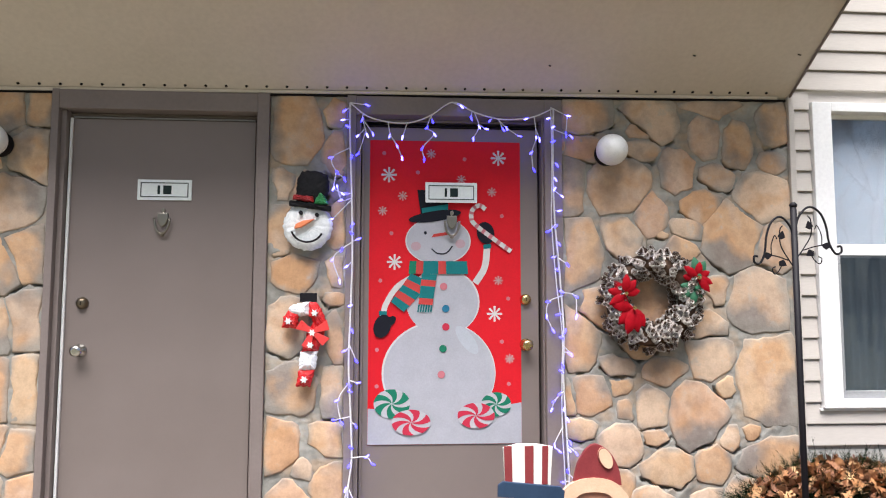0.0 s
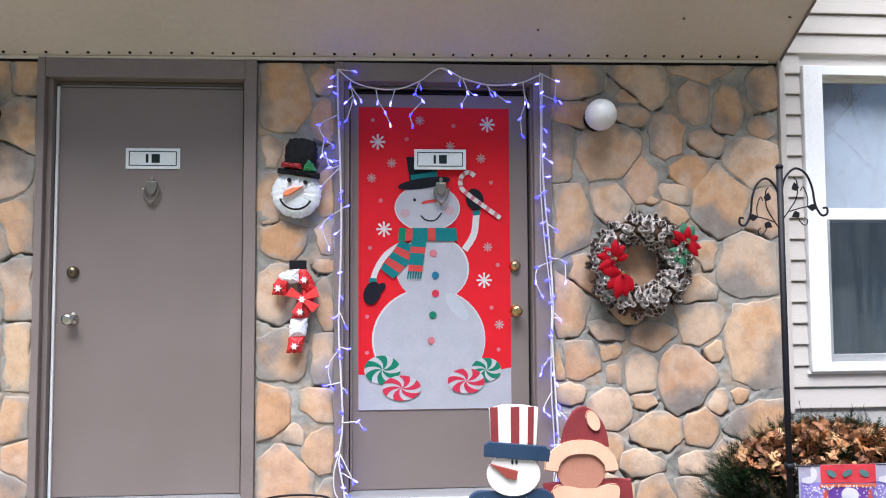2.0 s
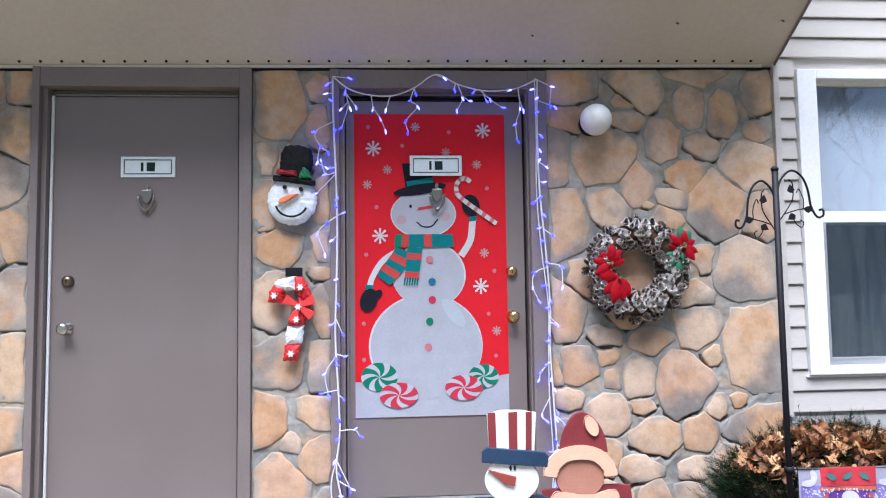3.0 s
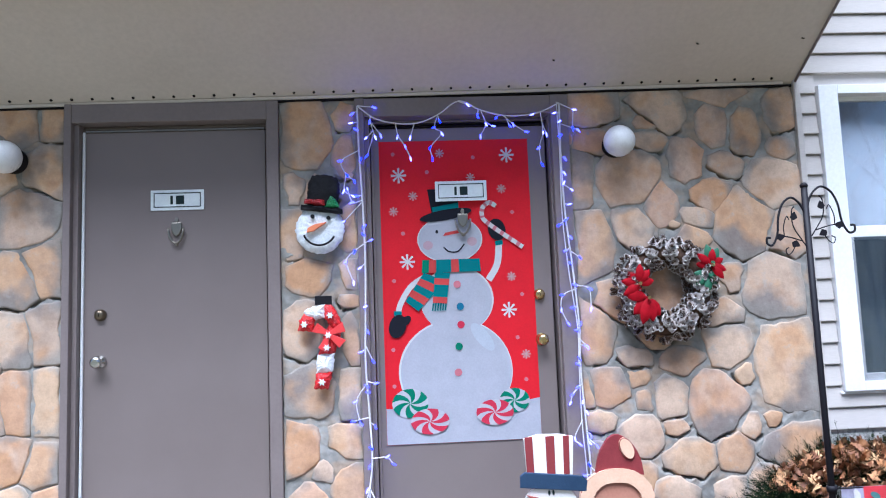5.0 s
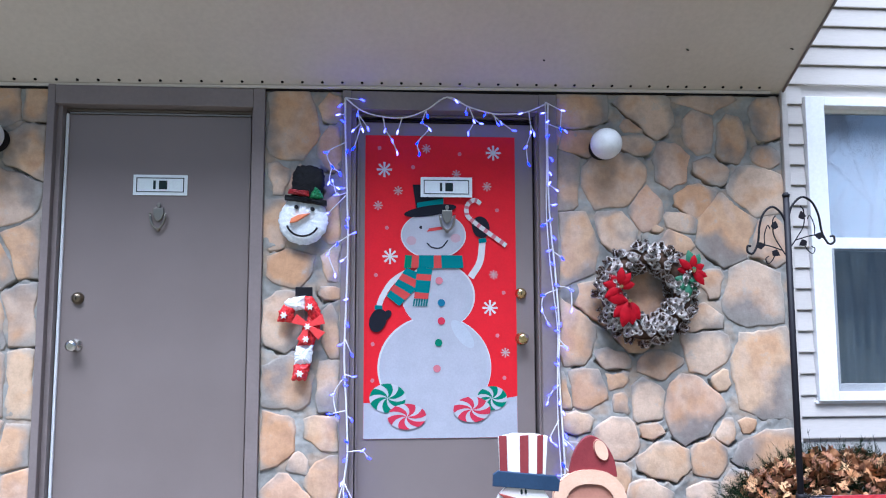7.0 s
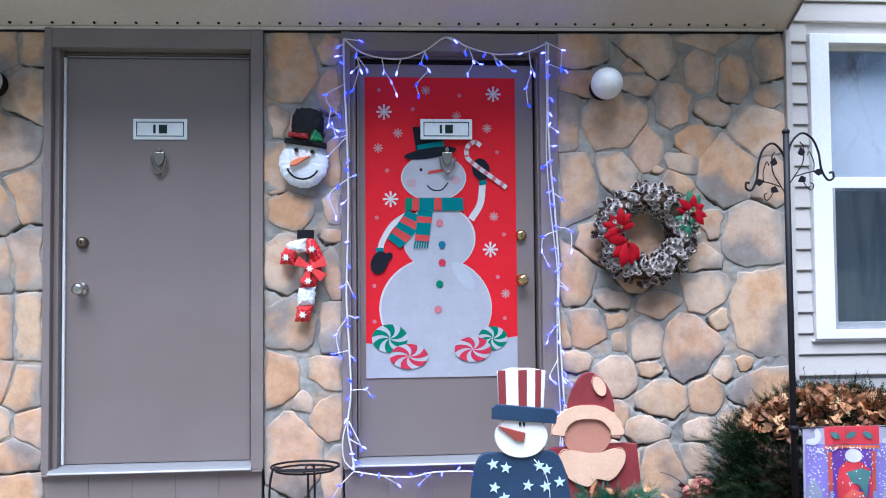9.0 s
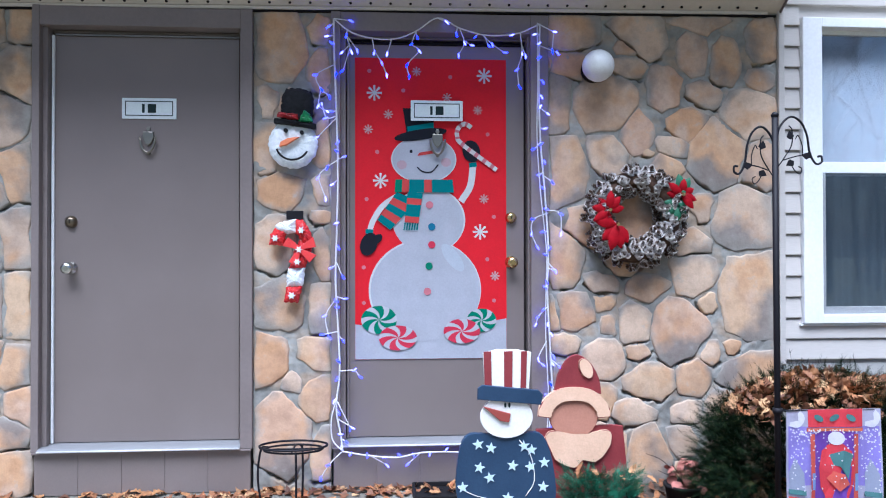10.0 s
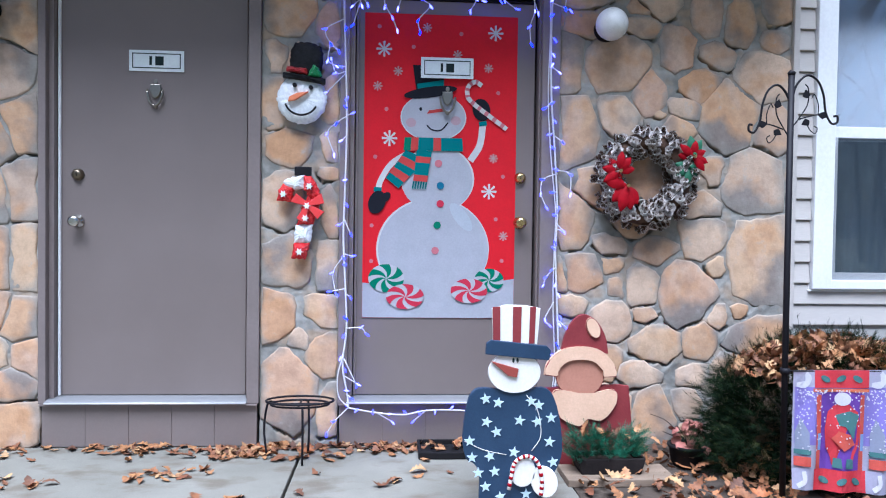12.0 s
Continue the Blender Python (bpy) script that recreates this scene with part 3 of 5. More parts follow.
knocker(door_1, 0.459, 1.745, 0.05, NICKEL)
# DARK top strip paints the shade in the gap above this slab.
door_2 = entry_door("door_2", "closed taupe steel entry door hung with a poster", 1.372, 2.472, 1.452, 2.358, TAUPE_TRIM, DARK, 2.252)
knob(door_2, 2.289, 1.134, 0.05, BRASS)
deadbolt(door_2, 2.289, 1.364, 0.05, BRASS)
knocker(door_2, 1.908, 1.745, 0.036, NICKEL)
for d, xs in ((door_1, 0.93), (door_2, 2.385)):
    for zz in (0.5, 1.3, 2.08):
        part("hinge_plate", box(xs - 0.004, xs + 0.004, 0.0, 0.02, zz - 0.05, zz + 0.05, 0.002), TAUPE_TRIM, d)

# ---- window ----
GLASS_M, gn, gl, gb = material("window_glass", 0.02)
gb.inputs["Base Color"].default_value = (0.92, 0.95, 0.97, 1)
gb.inputs["Transmission Weight"].default_value = 1.0
gb.inputs["IOR"].default_value = 2.0
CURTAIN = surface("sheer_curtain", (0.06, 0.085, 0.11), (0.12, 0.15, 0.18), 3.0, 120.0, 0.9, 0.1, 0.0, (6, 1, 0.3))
window = empty("window_1", "white vinyl double-hung window with a pale curtain inside", "window", kind="structure")
wx0, wx1, wz0, wz1 = WIN
fw, ft = 0.105, 0.05
for nm, b in (("casing", (wx0, wx0 + fw, -0.045, 0.06, wz0, wz1)), ("casing", (wx1 - fw, wx1, -0.045, 0.06, wz0, wz1)),
              ("head", (wx0 + fw, wx1 - fw, -0.043, 0.06, wz1 - ft, wz1)), ("sill", (wx0 + fw, wx1 - fw, -0.043, 0.06, wz0, wz0 + 0.045))):
    part(nm, box(*b, 0.004), WHITE, window)
part("outer_lip", box(wx0 - 0.012, wx1 + 0.012, -0.030, -0.002, wz0 - 0.014, wz0 - 0.001, 0.003), WHITE, window)
ix0, ix1 = wx0 + fw, wx1 - fw
for nm, za, zb, yy in (("upper_sash", 1.59, wz1 - ft, 0.020), ("lower_sash", wz0 + 0.045, 1.660, -0.012)):
    sash = part(nm, box(ix0, ix0 + 0.035, yy, yy + 0.03, za, zb, 0.003), WHITE, window)
    part("stile", box(ix1 - 0.035, ix1, yy, yy + 0.03, za, zb, 0.003), WHITE, sash)
    part("rail", box(ix0 + 0.035, ix1 - 0.035, yy + 0.001, yy + 0.029, za, za + (0.035 if yy > 0 else 0.04), 0.003), WHITE, sash)
    part("rail", box(ix0 + 0.035, ix1 - 0.035, yy + 0.001, yy + 0.029, zb - (0.022 if yy > 0 else 0.06), zb, 0.003), WHITE, sash)
    pane = part("pane", box(ix0 + 0.033, ix1 - 0.033, yy + 0.012, yy + 0.018, za + 0.03, zb - 0.02), GLASS_M, sash)
    pane.visible_shadow = False
    inner = part("inner_pane", box(ix0 + 0.033, ix1 - 0.033, yy + 0.022, yy + 0.026, za + 0.03, zb - 0.02), GLASS_M, sash)
    inner.visible_shadow = False
bm = bmesh.new()
cols = 90
rows = [[bm.verts.new((wx0 - 0.1 + (wx1 - wx0 + 0.2) * i / cols, 0.30 + 0.018 * math.sin(i * 0.62) + 0.008 * math.sin(i * 1.7), zz)) for i in range(cols + 1)] for zz in (0.82, 2.38)]
for i in range(cols):
    bm.faces.new((rows[0][i], rows[0][i + 1], rows[1][i + 1], rows[1][i])).smooth = True
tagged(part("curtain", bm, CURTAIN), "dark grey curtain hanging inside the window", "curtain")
# Added pale sheet: its colour stands in for bright sky reflected in the pane.
PANE_BRIGHTENER = surface("pale_pane_brightener", (0.36, 0.38, 0.43), (0.42, 0.44, 0.49), 3.0, 120.0, 0.8, 0.05)
blind = empty("upper_pane_brightener", "pale sheet added behind the upper sash to brighten the pane", "blind", at=(0.5 * (wx0 + wx1), 0.085, 1.62))
part("sheet", box(-0.40, 0.40, 0.0, 0.002, 0.0, 0.74), PANE_BRIGHTENER, blind)
part("bottom_rail", box(-0.40, 0.40, -0.006, 0.008, -0.012, 0.004, 0.002), PANE_BRIGHTENER, blind)
part("roller", tube([(-0.41, 0.012, 0.755), (0.41, 0.012, 0.755)], 0.02, sides=12), PANE_BRIGHTENER, blind)
SCREEN, sn, sl, sb = material("insect_screen", 0.7)
sb.inputs["Base Color"].default_value = (0.03, 0.05, 0.07, 1)
sb.inputs["Alpha"].default_value = 0.25
part("insect_screen", box(ix0 + 0.004, ix1 - 0.004, -0.034, -0.033, wz0 + 0.05, 1.60), SCREEN, window, "fine dark insect screen")
room = empty("room_shell", "dim plain room behind the window", "room", kind="structure")
bm = bmesh.new()
box(3.6, 5.6, 2.4, 2.5, 0.0, 2.7, 0, bm)
box(3.5, 3.6, 0.2, 2.5, 0.0, 2.7, 0, bm)
box(5.6, 5.7, 0.2, 2.5, 0.0, 2.7, 0, bm)
box(3.5, 5.7, 0.2, 2.5, 2.6, 2.7, 0, bm)
box(3.5, 5.7, 0.2, 2.5, -0.05, 0.0, 0, bm)
part("room_wall", bm, plain("room_paint", (0.35, 0.33, 0.31), 0.9), room)

# ---- door signs and poster ----
SIGN_WHITE = plain("sign_white", (0.80, 0.85, 0.85), 0.35)
INK = plain("green_black_ink", (0.015, 0.028, 0.028), 0.7, 0.0, 0.2)


def door_sign(x, z, y):
    s = empty("door_sign", "small white door plaque with a dark border line", "sign", "door signs", at=(x, y, z))
    part("plate", box(-0.133, 0.133, -0.006, 0.0, -0.052, 0.052, 0.002), SIGN_WHITE, s)
    bm = bmesh.new()
    w, h, t = 0.117, 0.037, 0.004
    for b in ((-w, w, h - t, h), (-w, w, -h, t - h), (-w, t - w, t - h, h - t), (w - t, w, t - h, h - t)):
        box(b[0], b[1], -0.0085, -0.0065, b[2], b[3], 0, bm)
    part("border_line", bm, INK, s)
    part("text_bar", box(-0.034, -0.022, -0.0085, -0.0065, -0.022, 0.022), INK, s)
    part("text_bar", box(-0.006, 0.034, -0.0085, -0.0065, -0.022, 0.022), INK, s)


door_sign(0.463, 1.908, 0.049)
door_sign(1.904, 1.910, 0.026)

INKS = {"red": (0.63, 0.011, 0.020), "grey": (0.40, 0.405, 0.45), "pale": (0.58, 0.565, 0.56), "candy": (0.455, 0.46, 0.495), "mid": (0.46, 0.33, 0.33), "black": (0.008, 0.009, 0.016), "teal": (0.008, 0.16, 0.17),
        "green": (0.010, 0.17, 0.10), "scarf_red": (0.50, 0.055, 0.05), "pink": (0.52, 0.17, 0.20), "blush": (0.45, 0.31, 0.34), "sheen": (0.43, 0.465, 0.515), "blue": (0.02, 0.15, 0.26), "rose": (0.50, 0.03, 0.065)}
PRINT = {k: plain("print_" + k, c, 0.7, 0.0, 0.2) for k, c in INKS.items()}
PU = 0.002845
poster = empty("door_poster", "red holiday door poster with a printed snow figure", "poster", at=(1.497, 0.049, 0.640))
part("sheet", box(-0.010, 0.768, -0.002, 0.0, 0.0, 1.543), PRINT["red"], poster)


def printed(name, points, layer, ink, under=None, sx=PU, sz=PU * 1.013):
    """A printed shape on the poster, in poster units; a higher layer lies over a lower one."""
    y = -0.0025 - 0.0011 * layer
    return part(name, prism([(a * sx, b * sz) for a, b in points], y, y + 0.0009), PRINT[ink], poster if under is None else under)


def band(points, half):
    """The outline of a stroke of a given half width."""
    p = [Vector((a, b)) for a, b in points]
    one, two = [], []
    for i, q in enumerate(p):
        d = (p[min(i + 1, len(p) - 1)] - p[max(i - 1, 0)]).normalized()
        nrm = Vector((-d.y, d.x)) * half
        one.append(tuple(q + nrm))
        two.append(tuple(q - nrm))
    return one + two[::-1]


def arc2(points, steps=5):
    return [(v.x, v.y) for v in spline([(a, b, 0) for a, b in points], steps)]


printed("snow_ground", [(-3.2, 0.5), (269.6, 0.5), (269.6, 71), (240, 66), (205, 72), (120, 60), (60, 68), (25, 60), (-3.2, 62)], 1.8, "grey")
belly = printed("belly", ellipse(123, 121, 99, 90, 48), 2.7, "grey")
printed("belly_rim", ellipse(122, 122, 101.5, 91.5, 48), 1, "pale", belly)
printed("chest_rim", ellipse(129, 247, 66, 59, 40), 1.4, "pale")
printed("chest", ellipse(128, 246, 64, 58, 40), 2.2, "grey")
printed("arm", band(arc2([(76, 292), (46, 272), (27, 242), (22, 220)]), 5), 3, "pale")
printed("arm", band(arc2([(187, 280), (204, 308), (209, 345)]), 6), 3, "pale")
printed("head_rim", ellipse(120, 355, 59, 42, 40), 4, "pale")
printed("head", ellipse(120, 355.5, 57, 40.5, 40), 5, "grey")
printed("cuff", band([(15, 227), (29, 226)], 4), 5, "teal")
printed("mitten", ellipse(21, 204, 15, 21, 24, -20), 6, "black")
printed("mitten_thumb", ellipse(36, 213, 7, 11, 16, -45), 5, "black")
printed("cuff", band([(202, 345), (216, 347)], 4), 5, "teal")
printed("mitten", ellipse(206, 370, 16, 20, 24, 15), 6, "black")
cane_line = arc2([(252, 337), (190, 382), (180, 398), (183, 412), (195, 419), (208, 411)], 6)
cane_line = [Vector(p) for p in cane_line]
cane_line = [tuple(a.lerp(b, k / n)) for a, b in zip(cane_line, cane_line[1:]) for n in (max(1, round((b - a).length / 3.2)),) for k in range(n)]
sweet = printed("candy_cane", band(cane_line, 4.0), 7, "pale")
for i in range(2, len(cane_line) - 3, 5):
    printed("cane_stripe", band(cane_line[i:i + 3], 4.1), 8, "pink", sweet)
crown = printed("hat_crown", [(82, 446), (138, 446), (138, 400), (90, 393)], 6, "black")
printed("hat_band", [(90, 413), (138, 421), (138, 404), (92, 396)], 7, "teal", crown)
printed("hat_brim", ellipse(114, 399, 48, 9.5, 28, 9), 8, "black", crown)
printed("eye", ellipse(97, 369, 2.6, 3.2, 12), 7, "black")
printed("nose", [(108, 361), (140, 366), (136, 371), (112, 367)], 7, "scarf_red")
printed("smile", band(arc2([(108, 341), (118, 333), (134, 333), (146, 346)]), 1.2), 7, "black")
printed("cheek", ellipse(80, 345, 9, 8, 20), 6, "blush")
printed("cheek", ellipse(160, 350, 9, 8, 20), 6, "blush")
for a, b, ink in ((0, 0.12, "green"), (0.12, 0.24, "scarf_red"), (0.24, 0.5, "teal"), (0.5, 0.63, "scarf_red"), (0.63, 1.0, "teal")):
    printed("scarf_stripe", [(69 + 103 * a, 319), (69 + 103 * b, 319), (67 + 107 * b, 296), (67 + 107 * a, 296)], 8, ink)
for p0, p1, q0, q1, inks in (((71, 297), (109, 281), (59, 229), (36, 247), ("teal", "scarf_red", "teal", "scarf_red", "teal")),
                             ((91, 297), (118, 295), (110, 241), (85, 243), ("teal", "scarf_red", "teal", "teal", "scarf_red"))):
    for i, ink in enumerate(inks):
        f, g = i / 5, (i + 1) / 5
        mk = lambda u, v, t: (u[0] + (v[0] - u[0]) * t, u[1] + (v[1] - u[1]) * t)
        e0, e1 = (p0, q1), (p1, q0)
        printed("scarf_stripe", [mk(*e0, f), mk(*e1, f), mk(*e1, g), mk(*e0, g)], 7 if q0[0] < 80 else 9, ink)
for i in range(6):
    printed("scarf_fringe", band([(86 + 4.6 * i, 242), (84 + 4.6 * i, 229)], 1.3), 8, "teal")
for a, b, ink in ((130, 274, "pink"), (134, 235, "blue"), (134, 203, "rose"), (129, 165, "green"), (126, 120, "pink")):
    printed("button", ellipse(a, b, 6.6, 6.6, 20), 6, ink)
printed("shine", ellipse(172, 180, 30, 12, 24, -52), 4, "sheen")
for a, b, r1, r2, ink, t in ((39, 70, 32, 25, "green", 20), (73, 38, 34, 22, "rose", 5), (188, 49, 33, 22, "rose", 40), (224, 68, 27, 21, "green", 10)):
    lay = 5 if ink == "green" else 7
    swirl = printed("candy", ellipse(a, b, r1, r2, 30), lay, "candy")
    for k in range(6):
        def swept(f, turn):
            ang = radians(t + k * 60 + turn - 46 * (1 - f))
            return (a + f * r1 * math.cos(ang), b + f * r2 * math.sin(ang))
        w = [swept(0.04 + 0.192 * q, 0) for q in range(6)] + [swept(1.0, 6 * q) for q in range(1, 6)] + [swept(1.0 - 0.192 * q, 34) for q in range(6)]
        printed("candy_swirl", w, lay + 1, ink, swirl)


def flake(a, b, r, ink):
    pts = []
    for k in range(8):
        for dr, da in ((0.22, -22.5), (0.95, -9), (1.0, 0), (0.95, 9)):
            ang = radians(k * 45 + da)
            pts.append((a + r * dr * math.cos(ang), b + r * dr * math.sin(ang)))
    printed("snowflake", pts, 1, ink)


for a, b in ((230, 506), (31, 473), (42, 317), (222, 226)):
    flake(a, b, 14, "pale")
for a, b in ((107, 512), (56, 435), (20, 408), (218, 444), (229, 285), (249, 147), (162, 466)):
    flake(a, b, 8.5, "mid")
for a, b in ((22, 512), (168, 503), (83, 478), (236, 401), (36, 368), (17, 284), (247, 253), (235, 177), (247, 103), (12, 163), (12, 100)):
    printed("snow_dot", ellipse(a, b, 3.6, 3.6, 12), 1, "pink")

# ---- globe wall lamps ----
OPAL = plain("opal_glass", (0.74, 0.74, 0.73), 0.3)


def globe_lamp(x, z):
    g = empty("wall_lamp", "round white opal glass wall lamp, unlit", "wall lamp", "globe wall lamps", at=(x, -0.03, z))
    part("base", lathe([(0.062, 0.0), (0.062, 0.02), (0.048, 0.034), (0.045, 0.045)], "y"), DARK, g, "dark metal base")
    bm = bmesh.new()
    bmesh.ops.create_uvsphere(bm, u_segments=32, v_segments=20, radius=0.079)
    for v in bm.verts:
        v.co.y -= 0.105
    smooth(part("globe", bm, OPAL, g))


globe_lamp(2.70, 2.113)
globe_lamp(-0.298, 2.108)

# ---- tinsel wall ornaments ----
TINSEL_W = surface("white_tinsel", (0.68, 0.72, 0.75), (0.93, 0.95, 0.97), 60.0, 300.0, 0.5, 0.5)
TINSEL_R = surface("red_tinsel", (0.42, 0.006, 0.012), (0.80, 0.03, 0.03), 70.0, 300.0, 0.25, 0.8)
TINSEL_B = surface("black_tinsel", (0.003, 0.003, 0.004), (0.014, 0.014, 0.017), 60.0, 300.0, 0.6, 0.6)
for node in TINSEL_B.node_tree.nodes:
    if node.type == "BSDF_PRINCIPLED":
        node.inputs["Specular IOR Level"].default_value = 0.18
TINSEL_G = surface("green_tinsel", (0.01, 0.12, 0.04), (0.03, 0.26, 0.08), 60.0, 300.0, 0.3, 0.8)
ORANGE = plain("orange_foam", (0.80, 0.24, 0.10), 0.6)


def fuzzy(outline, y0, y1, seed, rough=0.006, puff=0.012):
    """A padded shape with a frayed tinsel edge."""
    pts = []
    for (ax, az), (bx, bz) in zip(outline, outline[1:] + outline[:1]):
        k = max(1, int(math.hypot(bx - ax, bz - az) / 0.009))
        pts += [(ax + (bx - ax) * i / k, az + (bz - az) * i / k) for i in range(k)]
    rnd = random.Random(seed)
    cx = sum(p[0] for p in pts) / len(pts)
    cz = sum(p[1] for p in pts) / len(pts)
    bm = bmesh.new()
    rings = []
    jit = [rnd.uniform(-rough, rough) for _ in pts]
    for s, y, f in ((1.0, y1, 1), (1.0, y0 + 0.01, 1), (0.82, y0, 0.5), (0.45, y0 - puff, 0.2)):
        ring = []
        for (x, z), j in zip(pts, jit):
            d = max(1e-5, math.hypot(x - cx, z - cz))
            q = s * (1 + f * j / d)
            ring.append(bm.verts.new((cx + (x - cx) * q, y + (rnd.uniform(-0.003, 0.003) if s < 1 else 0), cz + (z - cz) * q)))
        rings.append(ring)
    n = len(pts)
    for a, b in zip(rings, rings[1:]):
        for k in range(n):
            bm.faces.new((a[k], a[(k + 1) % n], b[(k + 1) % n], b[k]))
    mid = bm.verts.new((cx, y0 - puff, cz))
    for k in range(n):
        bm.faces.new((rings[-1][k], rings[-1][(k + 1) % n], mid))
    bmesh.ops.recalc_face_normals(bm, faces=bm.faces[:])
    return bm


snow_head = empty("snowman_ornament", "white tinsel snowman head ornament with a black top hat", "ornament", at=(1.188, -0.042, 1.722))
smooth(part("head", fuzzy(ellipse(0, 0, 0.120, 0.122, 40), -0.025, 0.0, 1, 0.0035, 0.006), TINSEL_W, snow_head))
BAND_RED = surface("dark_red_tinsel", (0.16, 0.003, 0.006), (0.42, 0.012, 0.016), 80.0, 300.0, 0.4, 0.6)
hat = smooth(part("hat", fuzzy([(-0.060, 0.115), (0.090, 0.095), (0.104, 0.225), (0.085, 0.258), (0.03, 0.272), (-0.03, 0.270), (-0.052, 0.235)], -0.035, 0.0, 2, 0.004, 0.006), TINSEL_B, snow_head))
part("hat_brim", fuzzy([(-0.092, 0.098), (0.112, 0.070), (0.116, 0.096), (-0.088, 0.124)], -0.048, -0.02, 3, 0.004, 0.004), TINSEL_B, hat)
part("hat_band", fuzzy([(-0.075, 0.127), (0.03, 0.114), (0.03, 0.142), (-0.07, 0.152)], -0.05, -0.03, 4, 0.003, 0.003), BAND_RED, hat)
part("holly", fuzzy([(0.03, 0.108), (0.10, 0.102), (0.085, 0.145), (0.055, 0.165), (0.045, 0.135)], -0.054, -0.03, 5, 0.004, 0.004), TINSEL_G, hat)
for ex, ez in ((-0.032, 0.062), (0.046, 0.052)):
    part("eye", prism(ellipse(ex, ez, 0.010, 0.010, 14), -0.048, -0.028), BLACK, snow_head)
part("nose", prism([(-0.062, -0.018), (-0.030, -0.012), (0.035, 0.030), (-0.02, 0.022), (-0.055, 0.004)], -0.056, -0.03, 0.003), ORANGE, snow_head)
part("smile", tube([(0.078 * math.cos(radians(a)), -0.042, -0.01 + 0.072 * math.sin(radians(a))) for a in range(196, 346, 10)], 0.005), BLACK, snow_head)

cane = empty("candy_cane_ornament", "red and white tinsel candy cane ornament with a bow", "ornament", at=(1.19, -0.042, 1.17))
part("hanger", box(-0.035, 0.048, -0.012, 0.0, 0.178, 0.222, 0.003), BLACK, cane, "black hanger tab")
quad = lambda *p: list(p)
pieces = (("red_section", quad((-0.118, 0.055), (-0.045, 0.05), (-0.035, 0.125), (-0.085, 0.138), (-0.115, 0.105)), TINSEL_R),
          ("white_section", quad((-0.09, 0.125), (-0.03, 0.108), (0.015, 0.112), (0.012, 0.178), (-0.045, 0.172), (-0.085, 0.155)), TINSEL_W),
          ("red_section", quad((0.012, 0.11), (0.06, 0.04), (0.10, 0.07), (0.075, 0.135), (0.045, 0.175), (0.010, 0.178)), TINSEL_R),
          ("red_section", quad((-0.022, -0.062), (0.058, -0.062), (0.10, 0.065), (0.03, 0.08), (0.0, 0.02)), TINSEL_R),
          ("white_section", quad((-0.035, -0.155), (0.045, -0.150), (0.055, -0.062), (-0.028, -0.062)), TINSEL_W),
          ("red_section", quad((-0.048, -0.228), (0.025, -0.232), (0.042, -0.150), (-0.036, -0.150)), TINSEL_R))
for i, (nm, o, m) in enumerate(pieces):
    part(nm, fuzzy(o, -0.022, 0.0, 20 + i, 0.004, 0.01), m, cane)
for sx, sz, ang in ((0.035, 0.035, 25), (0.035, 0.035, 155), (0.035, 0.03, -35), (0.03, 0.03, -110)):
    c, s = math.cos(radians(ang)), math.sin(radians(ang))
    o = [(sx + u * c - v * s, sz + u * s + v * c) for u, v in ((0.0, -0.008), (0.075, -0.026), (0.082, 0.024), (0.0, 0.008))]
    part("bow_loop", prism(o, -0.046, -0.036, 0.003), plain("ribbon_red", (0.70, 0.05, 0.05), 0.3), cane)
for a, b in ((-0.085, 0.085), (0.04, 0.125), (0.022, -0.03), (-0.005, -0.195), (0.03, 0.03)):
    pts = []
    for k in range(12):
        rr = 0.019 if k % 2 == 0 else 0.009
        pts.append((a + rr * math.cos(k * math.tau / 12), b + rr * math.sin(k * math.tau / 12)))
    part("snowflake", prism(pts, -0.050, -0.030), SIGN_WHITE, cane)

# ---- string of icicle lights round the door ----
CORD = plain("white_cord", (0.72, 0.70, 0.70), 0.5)
BULB, bn, bl, bb = material("led_bulb", 0.3)
oi = bn.new("ShaderNodeObjectInfo")
bl.new(ramp(bn, bl, oi.outputs["Random"], [(0.0, (0.015, 0.012, 1.0)), (0.55, (0.035, 0.03, 1.0)), (1.0, (0.12, 0.11, 1.0))]), bb.inputs["Emission Color"])
bb.inputs["Base Color"].default_value = (0.05, 0.05, 0.3, 1)
bb.inputs["Emission Strength"].default_value = 6.5
lights = empty("string_lights", "lit white icicle string lights with violet-blue bulbs", "string lights", at=(1.387, -0.048, 2.349))
CU = 0.00288
bulb_mesh = [None]
lrnd = random.Random(12)


def cu(p, y=0.0):
    return (p[0] * CU, y, p[1] * CU)


def bulb(x, y, z, ang):
    if bulb_mesh[0] is None:
        ob = part("bulb", lathe([(0.0025, -0.006), (0.0046, 0.0), (0.005, 0.009), (0.0034, 0.017), (0.001, 0.020)], "z", 8), BULB, lights)
        bulb_mesh[0] = ob.data
    else:
        ob = new("bulb", bulb_mesh[0])
        ob.parent = lights
    ob.matrix_basis = pose(x, y, z, lrnd.uniform(-40, 40), ang, 0)


def twig(points, bulbs=True):
    """A short drop of cord with a bulb at its end and at its bends."""
    pts = [cu(p, lrnd.uniform(-0.008, 0.004)) for p in points]
    part("drop", tube(spline(pts, 4), 0.003, sides=5), CORD, lights)
    if bulbs:
        for a, b in zip(pts, pts[1:]):
            d = math.degrees(math.atan2(b[0] - a[0], b[2] - a[2])) + lrnd.uniform(-35, 35)
            bulb(b[0], b[1] - 0.004, b[2], d)


